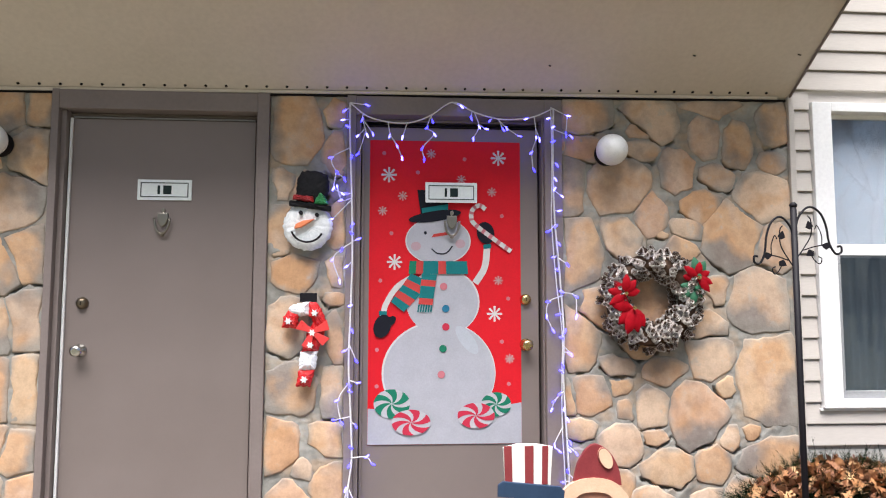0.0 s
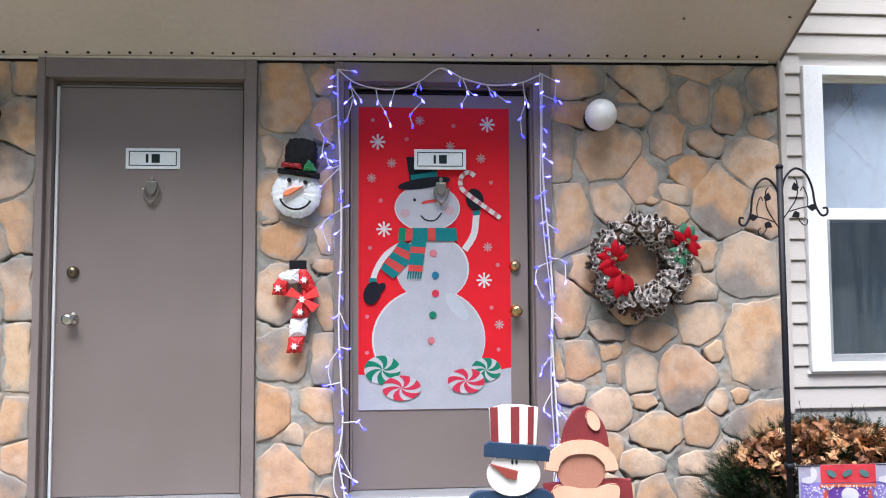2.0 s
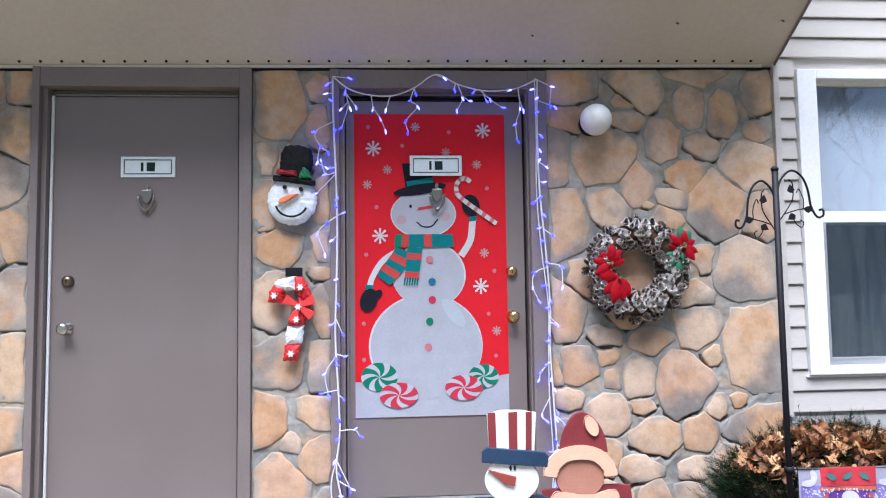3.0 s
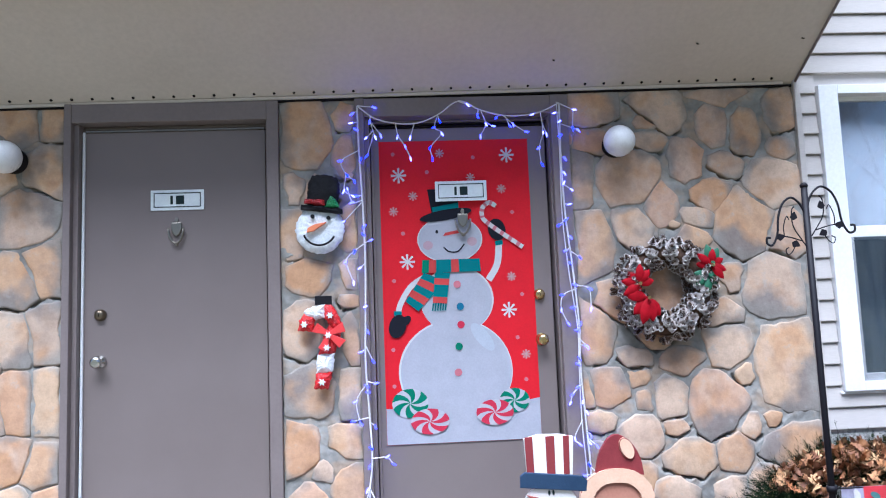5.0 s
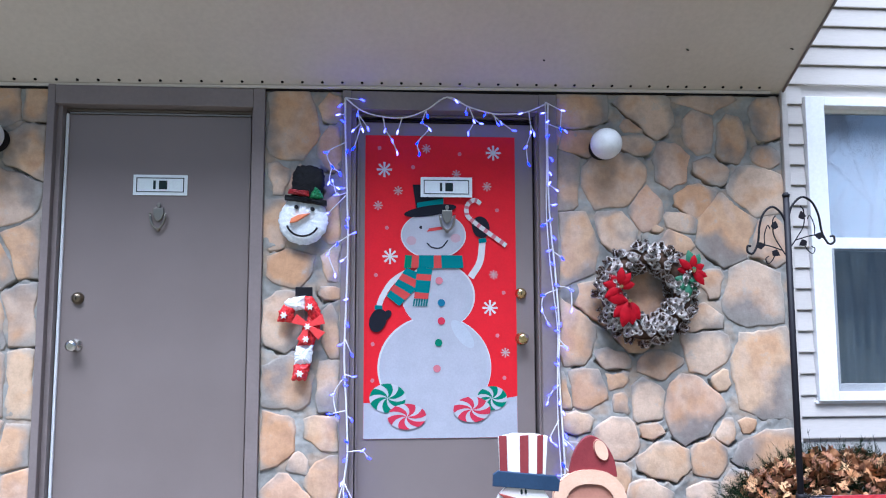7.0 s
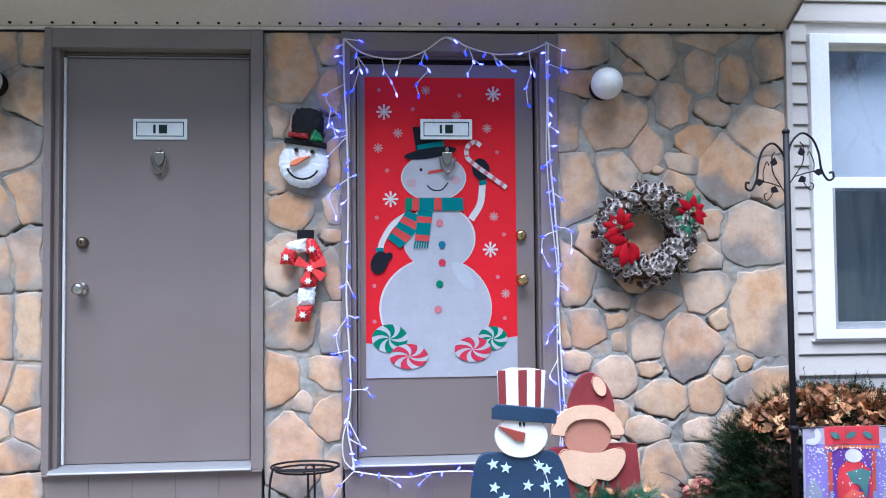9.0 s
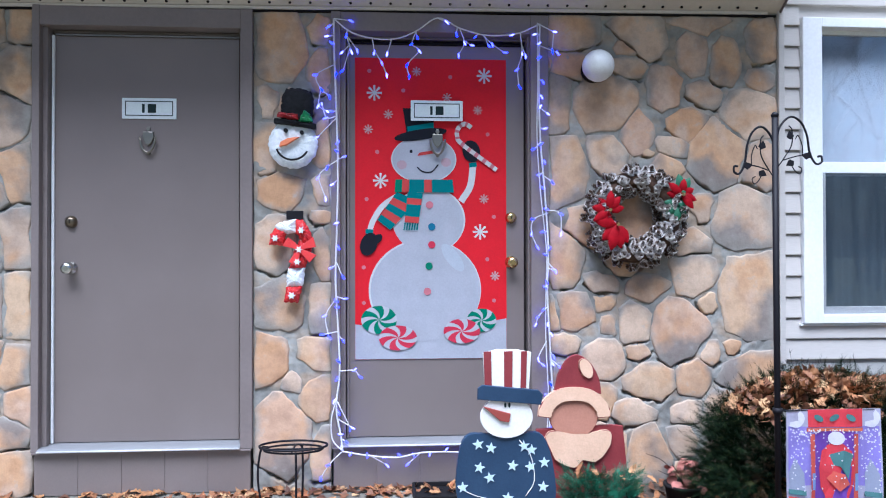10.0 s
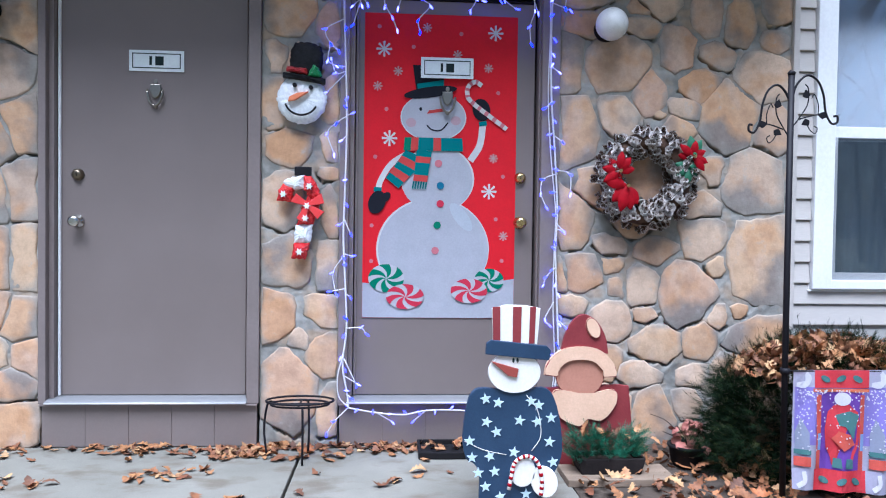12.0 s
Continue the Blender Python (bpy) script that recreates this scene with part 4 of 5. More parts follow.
part("cord", tube(spline([cu(p) for p in ((0, 0), (30, -23), (68, -33), (106, -33), (142, -19), (180, 5), (218, -12), (260, -23), (295, -23), (325, -18), (360, -2))]), 0.0038), CORD, lights)
left_line = [(0, 0), (1, -70), (5, -170), (7, -270), (5, -370), (3, -450), (7, -530), (10, -610), (4, -670), (12, -720), (15, -745)]
right_line = [(360, -2), (358, -100), (360, -200), (368, -300), (374, -400), (372, -470), (376, -560), (380, -660), (372, -735)]
part("cord", tube(spline([cu(p) for p in left_line]), 0.005), CORD, lights)
part("cord", tube(spline([cu(p, -0.006) for p in ((5, -655), (-4, -690), (-2, -725), (15, -745))]), 0.0034), CORD, lights)
part("cord", tube(spline([cu(p) for p in right_line]), 0.0048), CORD, lights)
part("cord", tube(spline([cu((p[0] - 5 + 3 * math.sin(i * 1.7), p[1]), -0.004) for i, p in enumerate(right_line)]), 0.003), CORD, lights)
part("cord", tube(spline([cu(p, -0.012) for p in ((15, -745), (60, -753), (110, -757), (150, -750), (210, -750), (280, -756), (372, -735))]), 0.0042), CORD, lights)
TOP_TWIGS = (((0, 0), (28, -3)), ((0, -30), (-10, -31)), ((24, -18), (22, -28), (30, -56)), ((22, -28), (40, -54)), ((26, -46), (15, -58)), ((28, -50), (16, -90)),
          ((66, -32), (70, -56)), ((70, -56), (82, -75), (91, -96)), ((100, -33), (92, -58)), ((142, -19), (135, -42), (147, -53), (127, -78), (130, -97)), ((142, -22), (144, -30)))
TOP_RIGHT_TWIGS = (((180, 4), (194, -2)), ((218, -12), (226, -38), (216, -59)), ((226, -34), (238, -42)), ((214, -12), (212, -22)), ((250, -22), (246, -27)),
          ((258, -23), (275, -38), (296, -54)), ((262, -24), (268, -42)), ((325, -18), (328, -55), (320, -83), (322, -113)), ((318, -20), (312, -22)), ((328, -40), (334, -58)),
          ((355, 0), (385, -15)), ((360, -40), (390, -52)), ((385, -15), (382, -48)))
LEFT_TWIGS = (((1, -80), (-30, -98), (-22, -122), (-8, -134)), ((-22, -122), (-26, -150), (-12, -160)), ((5, -168), (-12, -172), (-20, -150)), ((4, -172), (-28, -205)),
          ((7, -244), (-10, -256), (-26, -274), (-14, -310)), ((6, -244), (16, -240)), ((4, -420), (15, -445)), ((5, -480), (18, -484)), ((5, -482), (-14, -512), (-9, -548)),
          ((6, -540), (-18, -545)), ((9, -608), (34, -607), (44, -618)), ((6, -660), (28, -705)), ((6, -690), (30, -704)))
RIGHT_TWIGS = (((374, -335), (348, -346), (344, -370), (354, -394)), ((372, -330), (395, -336), (397, -370)), ((380, -640), (395, -655)), ((370, -560), (355, -590), (362, -600)),
          ((15, -745), (-8, -768), (-22, -790)), ((60, -753), (90, -770)), ((150, -750), (128, -768)),
               ((370, -420), (386, -436)), ((372, -500), (356, -516), (352, -530)), ((376, -590), (392, -604)), ((362, -210), (350, -222)), ((360, -150), (372, -160)), ((366, -270), (380, -280)))
for t in TOP_TWIGS + TOP_RIGHT_TWIGS + LEFT_TWIGS + RIGHT_TWIGS:
    twig(t)
for line, n in ((left_line, 20), (right_line, 28)):
    for i in range(n):
        f = (i + lrnd.uniform(0.1, 0.9)) / n * (len(line) - 1)
        k = int(f)
        a, b = line[k], line[k + 1]
        px, pz = a[0] + (b[0] - a[0]) * (f - k), a[1] + (b[1] - a[1]) * (f - k)
        side = lrnd.choice((-1, 1))
        if i % 3 == 0:
            twig(((px, pz), (px + side * lrnd.uniform(4, 9), pz - lrnd.uniform(0, 8))))
        else:
            bulb(px * CU + side * 0.007, -0.008, pz * CU, lrnd.choice((-70, 70, 150, 200)) + lrnd.uniform(-25, 25))
for i in range(9):
    bulb((30 + i * 27) * CU, -0.014, (-752 + lrnd.uniform(-6, 6)) * CU, lrnd.uniform(0, 360))

# ---- pine cone wreath ----
CONE = surface("pine_cone", (0.045, 0.022, 0.014), (0.15, 0.08, 0.045), 30.0, 200.0, 0.8, 0.5)
FROST = surface("frosted_cone_tip", (0.27, 0.19, 0.145), (0.98, 0.95, 0.92), 45.0, 200.0, 0.75, 0.4)
POIN = surface("red_cloth_petal", (0.20, 0.001, 0.006), (0.37, 0.004, 0.012), 20.0, 200.0, 0.6, 0.2)
LEAF_G = surface("green_cloth_leaf", (0.015, 0.09, 0.045), (0.03, 0.16, 0.08), 20.0, 200.0, 0.6, 0.2)


def cone_mesh(seed):
    """A short open pine cone: whorls of lifted scales, the tips frosted."""
    rnd = random.Random(seed)
    bm = bmesh.new()
    for w in range(5):
        r, h = 0.032 - 0.0058 * w, 0.0085 * w
        for k in range(7):
            a = (k + 0.5 * (w % 2) + rnd.uniform(-0.15, 0.15)) * math.tau / 7
            d, s = Vector((math.cos(a), math.sin(a), 0)), Vector((-math.sin(a), math.cos(a), 0))
            base = Vector((0, 0, h))
            tip = d * r + Vector((0, 0, h + 0.005 + 0.0025 * w))
            m = base.lerp(tip, 0.62)
            wd = rnd.uniform(0.008, 0.013)
            p = [bm.verts.new(q) for q in (base, m - s * wd, m + s * wd, tip - s * wd * 0.8, tip + s * wd * 0.8, m - Vector((0, 0, 0.006)))]
            bm.faces.new((p[0], p[1], p[2])).material_index = 0
            bm.faces.new((p[1], p[3], p[4], p[2])).material_index = 1
            bm.faces.new((p[0], p[5], p[1])).material_index = 0
            bm.faces.new((p[0], p[2], p[5])).material_index = 0
            bm.faces.new((p[5], p[4], p[3])).material_index = 0
    return bm


wreath = empty("wreath", "round pine cone wreath with red cloth poinsettias", "wreath", at=(2.905, -0.075, 1.362))
ring = [(0.188 * math.cos(i * math.tau / 40), 0.0, 0.188 * math.sin(i * math.tau / 40)) for i in range(41)]
part("ring", tube(ring, 0.045, sides=10), CONE, wreath)
cone_data = []
wr = random.Random(4)
for i in range(300):
    a = i * 2.399 + wr.uniform(-0.2, 0.2)
    phi = wr.uniform(-25, 205)
    rad = 0.188 + 0.056 * math.cos(radians(phi))
    yy = -0.056 * math.sin(radians(phi))
    if i < 4:
        ob = part("pine_cone", cone_mesh(i), [CONE, FROST], wreath)
        cone_data.append(ob.data)
    else:
        ob = new("pine_cone", cone_data[i % 4])
        ob.parent = wreath
    out = Vector((math.cos(a) * math.cos(radians(phi)), -math.sin(radians(phi)), math.sin(a) * math.cos(radians(phi))))
    out += Vector((wr.uniform(-0.45, 0.45), wr.uniform(-0.3, 0.3), wr.uniform(-0.45, 0.45)))
    q = out.to_track_quat("Z", "Y")
    sc = wr.uniform(0.48, 0.82)
    ob.matrix_basis = Matrix.LocRotScale((rad * math.cos(a), yy, rad * math.sin(a)), q, (sc, sc, sc))


def petal_bm(length, wide):
    bm = bmesh.new()
    prof = ((0, 0.15), (0.3, 0.85), (0.55, 1.0), (0.8, 0.7), (1.0, 0.1))
    rows = []
    for f, w in prof:
        x, zc = f * length, 0.10 * length * f * (1 - f) * 1.6 - 0.10 * length * f * f
        rows.append([bm.verts.new((x, -w * wide, zc - 0.004)), bm.verts.new((x, 0, zc + 0.004)), bm.verts.new((x, w * wide, zc - 0.004))])
    for a, b in zip(rows, rows[1:]):
        for k in range(2):
            bm.faces.new((a[k], b[k], b[k + 1], a[k + 1])).smooth = True
    return bm


def blossom(x, z, size, angles, mat, name, y=-0.075, flower="poinsettia"):
    core = part(flower, lathe([(0.006, 0), (0.011, 0.008), (0.008, 0.018)], "y", 8), BRASS if mat == POIN else mat, wreath)
    core.location = (x, y - 0.02, z)
    for i, a in enumerate(angles):
        ob = part(name, petal_bm(size * (0.85 + 0.1 * (i % 3)), size * 0.24), mat, core)
        ob.matrix_basis = pose(0, 0.02 - 0.006 * (i % 3), 0, 90, 0, 0) @ pose(0, 0, 0, 0, 0, a) @ pose(0, 0, 0, 0, -8, 0)


POIN.node_tree.nodes["Principled BSDF"].inputs["Specular IOR Level"].default_value = 0.1
blossom(-0.160, 0.030, 0.092, (10, 50, 85, 130, 170, 215, 260), POIN, "petal")
blossom(-0.120, -0.040, 0.125, (-58, -80, -105, -132, 168), POIN, "petal")
blossom(0.215, 0.110, 0.085, (25, 80, 140, 175, -20, -50), POIN, "petal", -0.06)
blossom(0.20, 0.06, 0.085, (170, 215, 260, 300, 20), LEAF_G, "leaf", -0.058, "leaf_spray")
blossom(0.22, 0.12, 0.10, (60, 100), LEAF_G, "leaf", -0.05, "leaf_spray")
part("hanging_wire", tube([(-0.006, 0.03, 0.23), (-0.004, 0.03, 0.30), (0.004, 0.035, 0.315)], 0.002), NICKEL, wreath)

# ---- shepherd's hook with garden flag ----
HX, HY = 3.225, -0.85
hook = empty("shepherd_hook", "black iron garden hook with leafy scrolls", "garden hook", at=(HX, HY, -0.01))
part("pole", tube([(-0.002, 0, -0.05), (-0.006, 0, 0.9), (-0.008, 0, 1.74)], 0.0125, sides=10), BLACK, hook)
part("cap", lathe([(0.013, 0), (0.016, 0.01), (0.008, 0.02)], "z", 10), BLACK, hook).location = (-0.008, 0, 1.735)


def scroll(points, r):
    part("scroll", tube(spline([(a, 0, b) for a, b in points], 6), r, sides=6), BLACK, hook)


def vine_leaf(a, b, turn, s=0.0135):
    o = [(0.0, -1.2), (0.5, -0.9), (1.1, -0.4), (0.8, 0.3), (0.0, 1.4), (-0.8, 0.3), (-1.1, -0.4), (-0.5, -0.9)]
    c, q = math.cos(radians(turn)), math.sin(radians(turn))
    part("iron_leaf", prism([(a + s * (u * c - v * q), b + s * (u * q + v * c)) for u, v in o], -0.003, 0.003), BLACK, hook)


for sg in (-1, 1):
    k = 1.12 if sg > 0 else 1.0
    up = 0.062 if sg > 0 else 0.02
    P = lambda a, b: (sg * a * k - 0.006, b + up)
    scroll([P(0.0, 1.55), P(0.015, 1.63), P(0.055, 1.675), P(0.095, 1.655), P(0.118, 1.60), P(0.128, 1.53), P(0.150, 1.487), P(0.172, 1.492), P(0.172, 1.515), P(0.158, 1.515)], 0.0046)
    scroll([P(0.0, 1.46), P(0.03, 1.505), P(0.06, 1.56), P(0.062, 1.62), P(0.05, 1.64)], 0.0026)
    scroll([P(0.03, 1.50), P(0.075, 1.515), P(0.11, 1.52), P(0.13, 1.51)], 0.0026)
    scroll([P(0.05, 1.50), P(0.07, 1.46), P(0.09, 1.445), P(0.098, 1.465), P(0.085, 1.475)], 0.0022)
    scroll([P(0.10, 1.52), P(0.10, 1.56), P(0.085, 1.60), P(0.075, 1.585)], 0.0022)
    vine_leaf(sg * 0.055 * k - 0.006, 1.60 + up, 10 * sg)
    vine_leaf(sg * 0.115 * k - 0.006, 1.518 + up, 80 * sg)
    vine_leaf(sg * 0.055 * k - 0.006, 1.487 + up, 120 * sg)
part("flag_arm", tube([(0.008, -0.012, 0.555), (0.44, -0.008, 0.552)], 0.003), BLACK, hook)
part("collar", lathe([(0.018, 0), (0.02, 0.012), (0.018, 0.024)], "z", 12), BLACK, hook).location = (-0.004, 0, 0.54)

F = {k: plain("flag_" + k, c, 0.85, 0.0, 0.2) for k, c in {"violet": (0.40, 0.33, 0.78), "red": (0.84, 0.085, 0.11), "white": (0.90, 0.88, 0.92), "teal": (0.14, 0.31, 0.31), "orange": (0.78, 0.24, 0.13),
     "mist": (0.44, 0.47, 0.60), "brick": (0.78, 0.16, 0.12), "slate": (0.60, 0.58, 0.72), "deep": (0.26, 0.11, 0.56), "sky": (0.36, 0.50, 0.78)}.items()}
flag = empty("garden_flag", "small bright holiday garden flag hung from the iron hook", "flag", at=(HX + 0.025, HY - 0.012, 0.548))
FW, FH = 0.395, 0.475


def ripple(u, v):
    return 0.006 * math.sin(u * 16 + v * 3) * (0.3 + v * 2.0) - 0.012 * v


def cloth(name, x0, x1, z0, z1, layer, colour, outline=None, parent=None):
    """A piece of cloth that follows the ripples; coordinates are shares of the flag's width and drop."""
    bm = bmesh.new()
    if outline is None:
        nx, nz = max(2, int(26 * (x1 - x0))), max(2, int(26 * (z1 - z0)))
        grid = [[bm.verts.new((FW * (x0 + (x1 - x0) * i / nx), 0, -FH * (z0 + (z1 - z0) * j / nz))) for i in range(nx + 1)] for j in range(nz + 1)]
        for j in range(nz):
            for i in range(nx):
                bm.faces.new((grid[j][i], grid[j + 1][i], grid[j + 1][i + 1], grid[j][i + 1])).smooth = True
    else:
        c = bm.verts.new((FW * sum(p[0] for p in outline) / len(outline), 0, -FH * sum(p[1] for p in outline) / len(outline)))
        vs = [bm.verts.new((FW * a, 0, -FH * b)) for a, b in outline]
        for k in range(len(vs)):
            bm.faces.new((c, vs[k], vs[(k + 1) % len(vs)]))
    for v in bm.verts:
        v.co.y = ripple(v.co.x / FW, -v.co.z / FH) - 0.0016 * layer
        v.co.z -= 0.03 * (v.co.x / FW) * (-v.co.z / FH)
    bmesh.ops.solidify(bm, geom=bm.faces[:], thickness=0.0008)
    bm.normal_update()
    for f in bm.faces:
        f.smooth = False
    return part(name, bm, F[colour], flag if parent is None else parent)


cloth("banner", 0, 1, 0, 1, 0, "slate")
cloth("sky_panel", 0.02, 0.98, 0.14, 0.62, 1, "violet")
cloth("top_border", 0.22, 0.80, 0.0, 0.145, 2, "red")
cloth("trim_band", 0.20, 0.80, 0.15, 0.178, 4, "orange")
cloth("bottom_border", 0.22, 0.78, 0.82, 1.0, 2, "red")
cloth("arch_panel", 0.28, 0.72, 0.18, 0.82, 2, "deep")
for a in (0.235, 0.70):
    cloth("column", a, a + 0.05, 0.20, 0.82, 3, "brick")
    cloth("column_light", a + 0.012, a + 0.05, 0.52, 0.66, 4, "sky")
cloth("figure_body", 0, 0, 0, 0, 4, "red", [(0.36, 0.34), (0.44, 0.28), (0.58, 0.28), (0.67, 0.34), (0.71, 0.46), (0.68, 0.62), (0.63, 0.70), (0.61, 0.78), (0.41, 0.78), (0.39, 0.70), (0.35, 0.64), (0.33, 0.48)])
cloth("figure_top", 0, 0, 0, 0, 6, "white", ellipse(0.51, 0.235, 0.085, 0.055, 18))
cloth("figure_sack", 0, 0, 0, 0, 6, "teal", [(0.43, 0.37), (0.58, 0.33), (0.68, 0.36), (0.64, 0.46), (0.62, 0.56), (0.54, 0.46), (0.45, 0.45)])
cloth("figure_sash", 0, 0, 0, 0, 7, "brick", [(0.40, 0.56), (0.47, 0.50), (0.58, 0.52), (0.63, 0.60), (0.52, 0.66)])
for a in (0.42, 0.54):
    cloth("figure_boot", 0, 0, 0, 0, 6, "teal", [(a, 0.72), (a + 0.07, 0.72), (a + 0.08, 0.80), (a - 0.01, 0.80)])
for a in (0.06, 0.86):
    cloth("side_tower", 0, 0, 0, 0, 3, "mist", [(a - 0.04, 0.74), (a - 0.04, 0.52), (a + 0.02, 0.40), (a + 0.10, 0.52), (a + 0.10, 0.74)])
    cloth("side_base", a - 0.05, a + 0.11, 0.72, 0.80, 4, "brick")
    cloth("side_band", a - 0.05, a + 0.11, 0.66, 0.70, 5, "teal")
    cloth("corner_scroll", 0, 0, 0, 0, 3, "white", band(arc2([(a - 0.03, 0.12), (a + 0.06, 0.13), (a + 0.11, 0.07), (a + 0.07, 0.02)], 4), 0.018))
    cloth("corner_scroll", 0, 0, 0, 0, 3, "white", band(arc2([(a - 0.02, 0.97), (a + 0.05, 0.92), (a + 0.04, 0.84)], 4), 0.02))
for i in range(3):
    cloth("holly_mark", 0, 0, 0, 0, 4, "teal", ellipse(0.33 + 0.17 * i, 0.07, 0.055, 0.026, 10, 20 * (-1) ** i))
    cloth("holly_mark", 0, 0, 0, 0, 4, "teal", ellipse(0.33 + 0.17 * i, 0.91, 0.055, 0.028, 10, 20 * (-1) ** i))
fr = random.Random(3)
for i in range(230):
    a, b = fr.choice((fr.uniform(0.03, 0.24), fr.uniform(0.76, 0.97), fr.uniform(0.25, 0.75))), 0.16 + 0.50 * fr.random() ** 1.9
    cloth("snow_dot", 0, 0, 0, 0, 8, "white", ellipse(a, b, fr.uniform(0.006, 0.011), fr.uniform(0.005, 0.009), 6))

# ---- painted wooden yard figures ----
NAVY = surface("navy_wood_paint", (0.009, 0.029, 0.068), (0.018, 0.046, 0.096), 7.0, 90.0, 0.55, 0.2)
CREAM = surface("cream_wood_paint", (0.70, 0.67, 0.62), (0.80, 0.78, 0.74), 6.0, 90.0, 0.55, 0.15)
BARN = surface("barn_red_paint", (0.17, 0.018, 0.024), (0.25, 0.035, 0.038), 6.0, 90.0, 0.55, 0.2)
SKIN = surface("tan_wood_paint", (0.42, 0.185, 0.12), (0.50, 0.23, 0.155), 8.0, 90.0, 0.6, 0.15)
FUR = surface("buff_wood_paint", (0.64, 0.40, 0.26), (0.76, 0.51, 0.35), 6.0, 90.0, 0.6, 0.2)
SFX, SFY = 2.113, -0.85
snowman = empty("wooden_snowman", "painted wooden snowman cutout in a navy starred coat", "yard figure", "wooden yard figures", at=(SFX, SFY, 0.0))
body_o = arc2([(-0.125, 0.0), (-0.128, 0.16), (-0.178, 0.20), (-0.192, 0.29), (-0.175, 0.42), (-0.145, 0.47), (-0.09, 0.475), (0.03, 0.465), (0.12, 0.478), (0.165, 0.44), (0.195, 0.32), (0.198, 0.20), (0.155, 0.12), (0.128, 0.10), (0.126, 0.0)], 3)
part("body", prism(body_o, -0.012, 0.012, 0.003), NAVY, snowman)
part("head", prism(ellipse(0.006, 0.540, 0.103, 0.080, 36), -0.022, -0.002, 0.003), CREAM, snowman)
shat = part("hat", prism([(-0.078, 0.655), (0.094, 0.648), (0.104, 0.79), (0.05, 0.800), (-0.03, 0.802), (-0.085, 0.788)], -0.020, 0.002, 0.003), CREAM, snowman)
for a, b in ((-0.080, -0.052), (-0.004, 0.028), (0.060, 0.082)):
    part("hat_stripe", prism([(a, 0.653), (b, 0.653), (b + (b * 0.05), 0.797), (a * 1.05, 0.795)], -0.024, -0.0205, 0.001), BARN, shat)
part("hat_brim", prism([(-0.110, 0.612), (0.140, 0.588), (0.146, 0.628), (0.13, 0.645), (-0.09, 0.668), (-0.108, 0.655)], -0.034, -0.021, 0.003), NAVY, shat)
part("nose", prism([(-0.088, 0.585), (0.020, 0.555), (0.014, 0.522), (-0.02, 0.528)], -0.033, -0.023, 0.002), plain("carrot_paint", (0.26, 0.045, 0.032), 0.6), snowman)
for a in (0.0, 0.016):
    part("eye", prism(ellipse(a, 0.588, 0.0045, 0.010, 10), -0.0255, -0.0225), INK, snowman)
part("arm_line", tube(spline([(0.055, -0.014, 0.45), (0.10, -0.014, 0.39), (0.115, -0.014, 0.29), (0.08, -0.014, 0.23)], 4), 0.0016), CREAM, snowman)
part("arm_line", tube(spline([(-0.185, -0.014, 0.27), (-0.11, -0.014, 0.235), (-0.02, -0.014, 0.215)], 4), 0.0014), CREAM, snowman)
star_mat = plain("pale_blue_star_paint", (0.50, 0.62, 0.70), 0.6)


def star(a, b, r, turn):
    o = []
    for k in range(10):
        rr = r if k % 2 == 0 else r * 0.42
        ang = radians(90 + turn + k * 36)
        o.append((a + rr * math.cos(ang), b + rr * math.sin(ang)))
    part("star", prism(o, -0.0155, -0.0125), star_mat, snowman)


for a, b, t in ((-0.105, 0.435, 10), (-0.055, 0.42, -8), (0.075, 0.425, 6), (0.105, 0.41, 0), (-0.06, 0.305, 12), (0.03, 0.35, -10), (-0.165, 0.27, 4), (0.10, 0.345, 14), (0.155, 0.36, 2),
                (-0.1, 0.345, -14), (-0.155, 0.205, 0), (-0.085, 0.21, 20), (0.15, 0.265, -6), (0.165, 0.185, 9), (-0.13, 0.145, 0), (-0.065, 0.15, 8), (0.01, 0.225, -9), (-0.1, 0.09, 5), (-0.04, 0.05, 12), (0.06, 0.06, 0)):
    star(a, b, 0.023, t)
part("mitten", prism(ellipse(0.045, 0.150, 0.050, 0.058, 24, -10), -0.030, -0.013, 0.004), CREAM, snowman)
part("mitten", prism(ellipse(0.130, 0.110, 0.052, 0.062, 24, 20), -0.030, -0.013, 0.004), CREAM, snowman)
cl = [(-0.012, 0.085), (0.0, 0.15), (0.015, 0.195), (0.06, 0.215), (0.10, 0.19), (0.118, 0.12), (0.115, 0.06)]
cl = spline([(a, -0.034, b) for a, b in cl], 5)
stick = part("candy_cane", tube(cl, 0.0075, sides=8), CREAM, snowman)
for i in range(1, len(cl) - 1, 2):
    part("cane_stripe", tube([cl[i], Vector(cl[i]).lerp(Vector(cl[i + 1]), 0.9)], 0.0082, sides=8), POIN, stick)
part("stake", box(-0.03, 0.03, 0.012, 0.03, -0.05, 0.4, 0.003), surface("weathered_stake", (0.2, 0.14, 0.09), (0.3, 0.22, 0.15), 10, 80, 0.8, 0.4, 0, (4, 4, 0.4)), snowman)

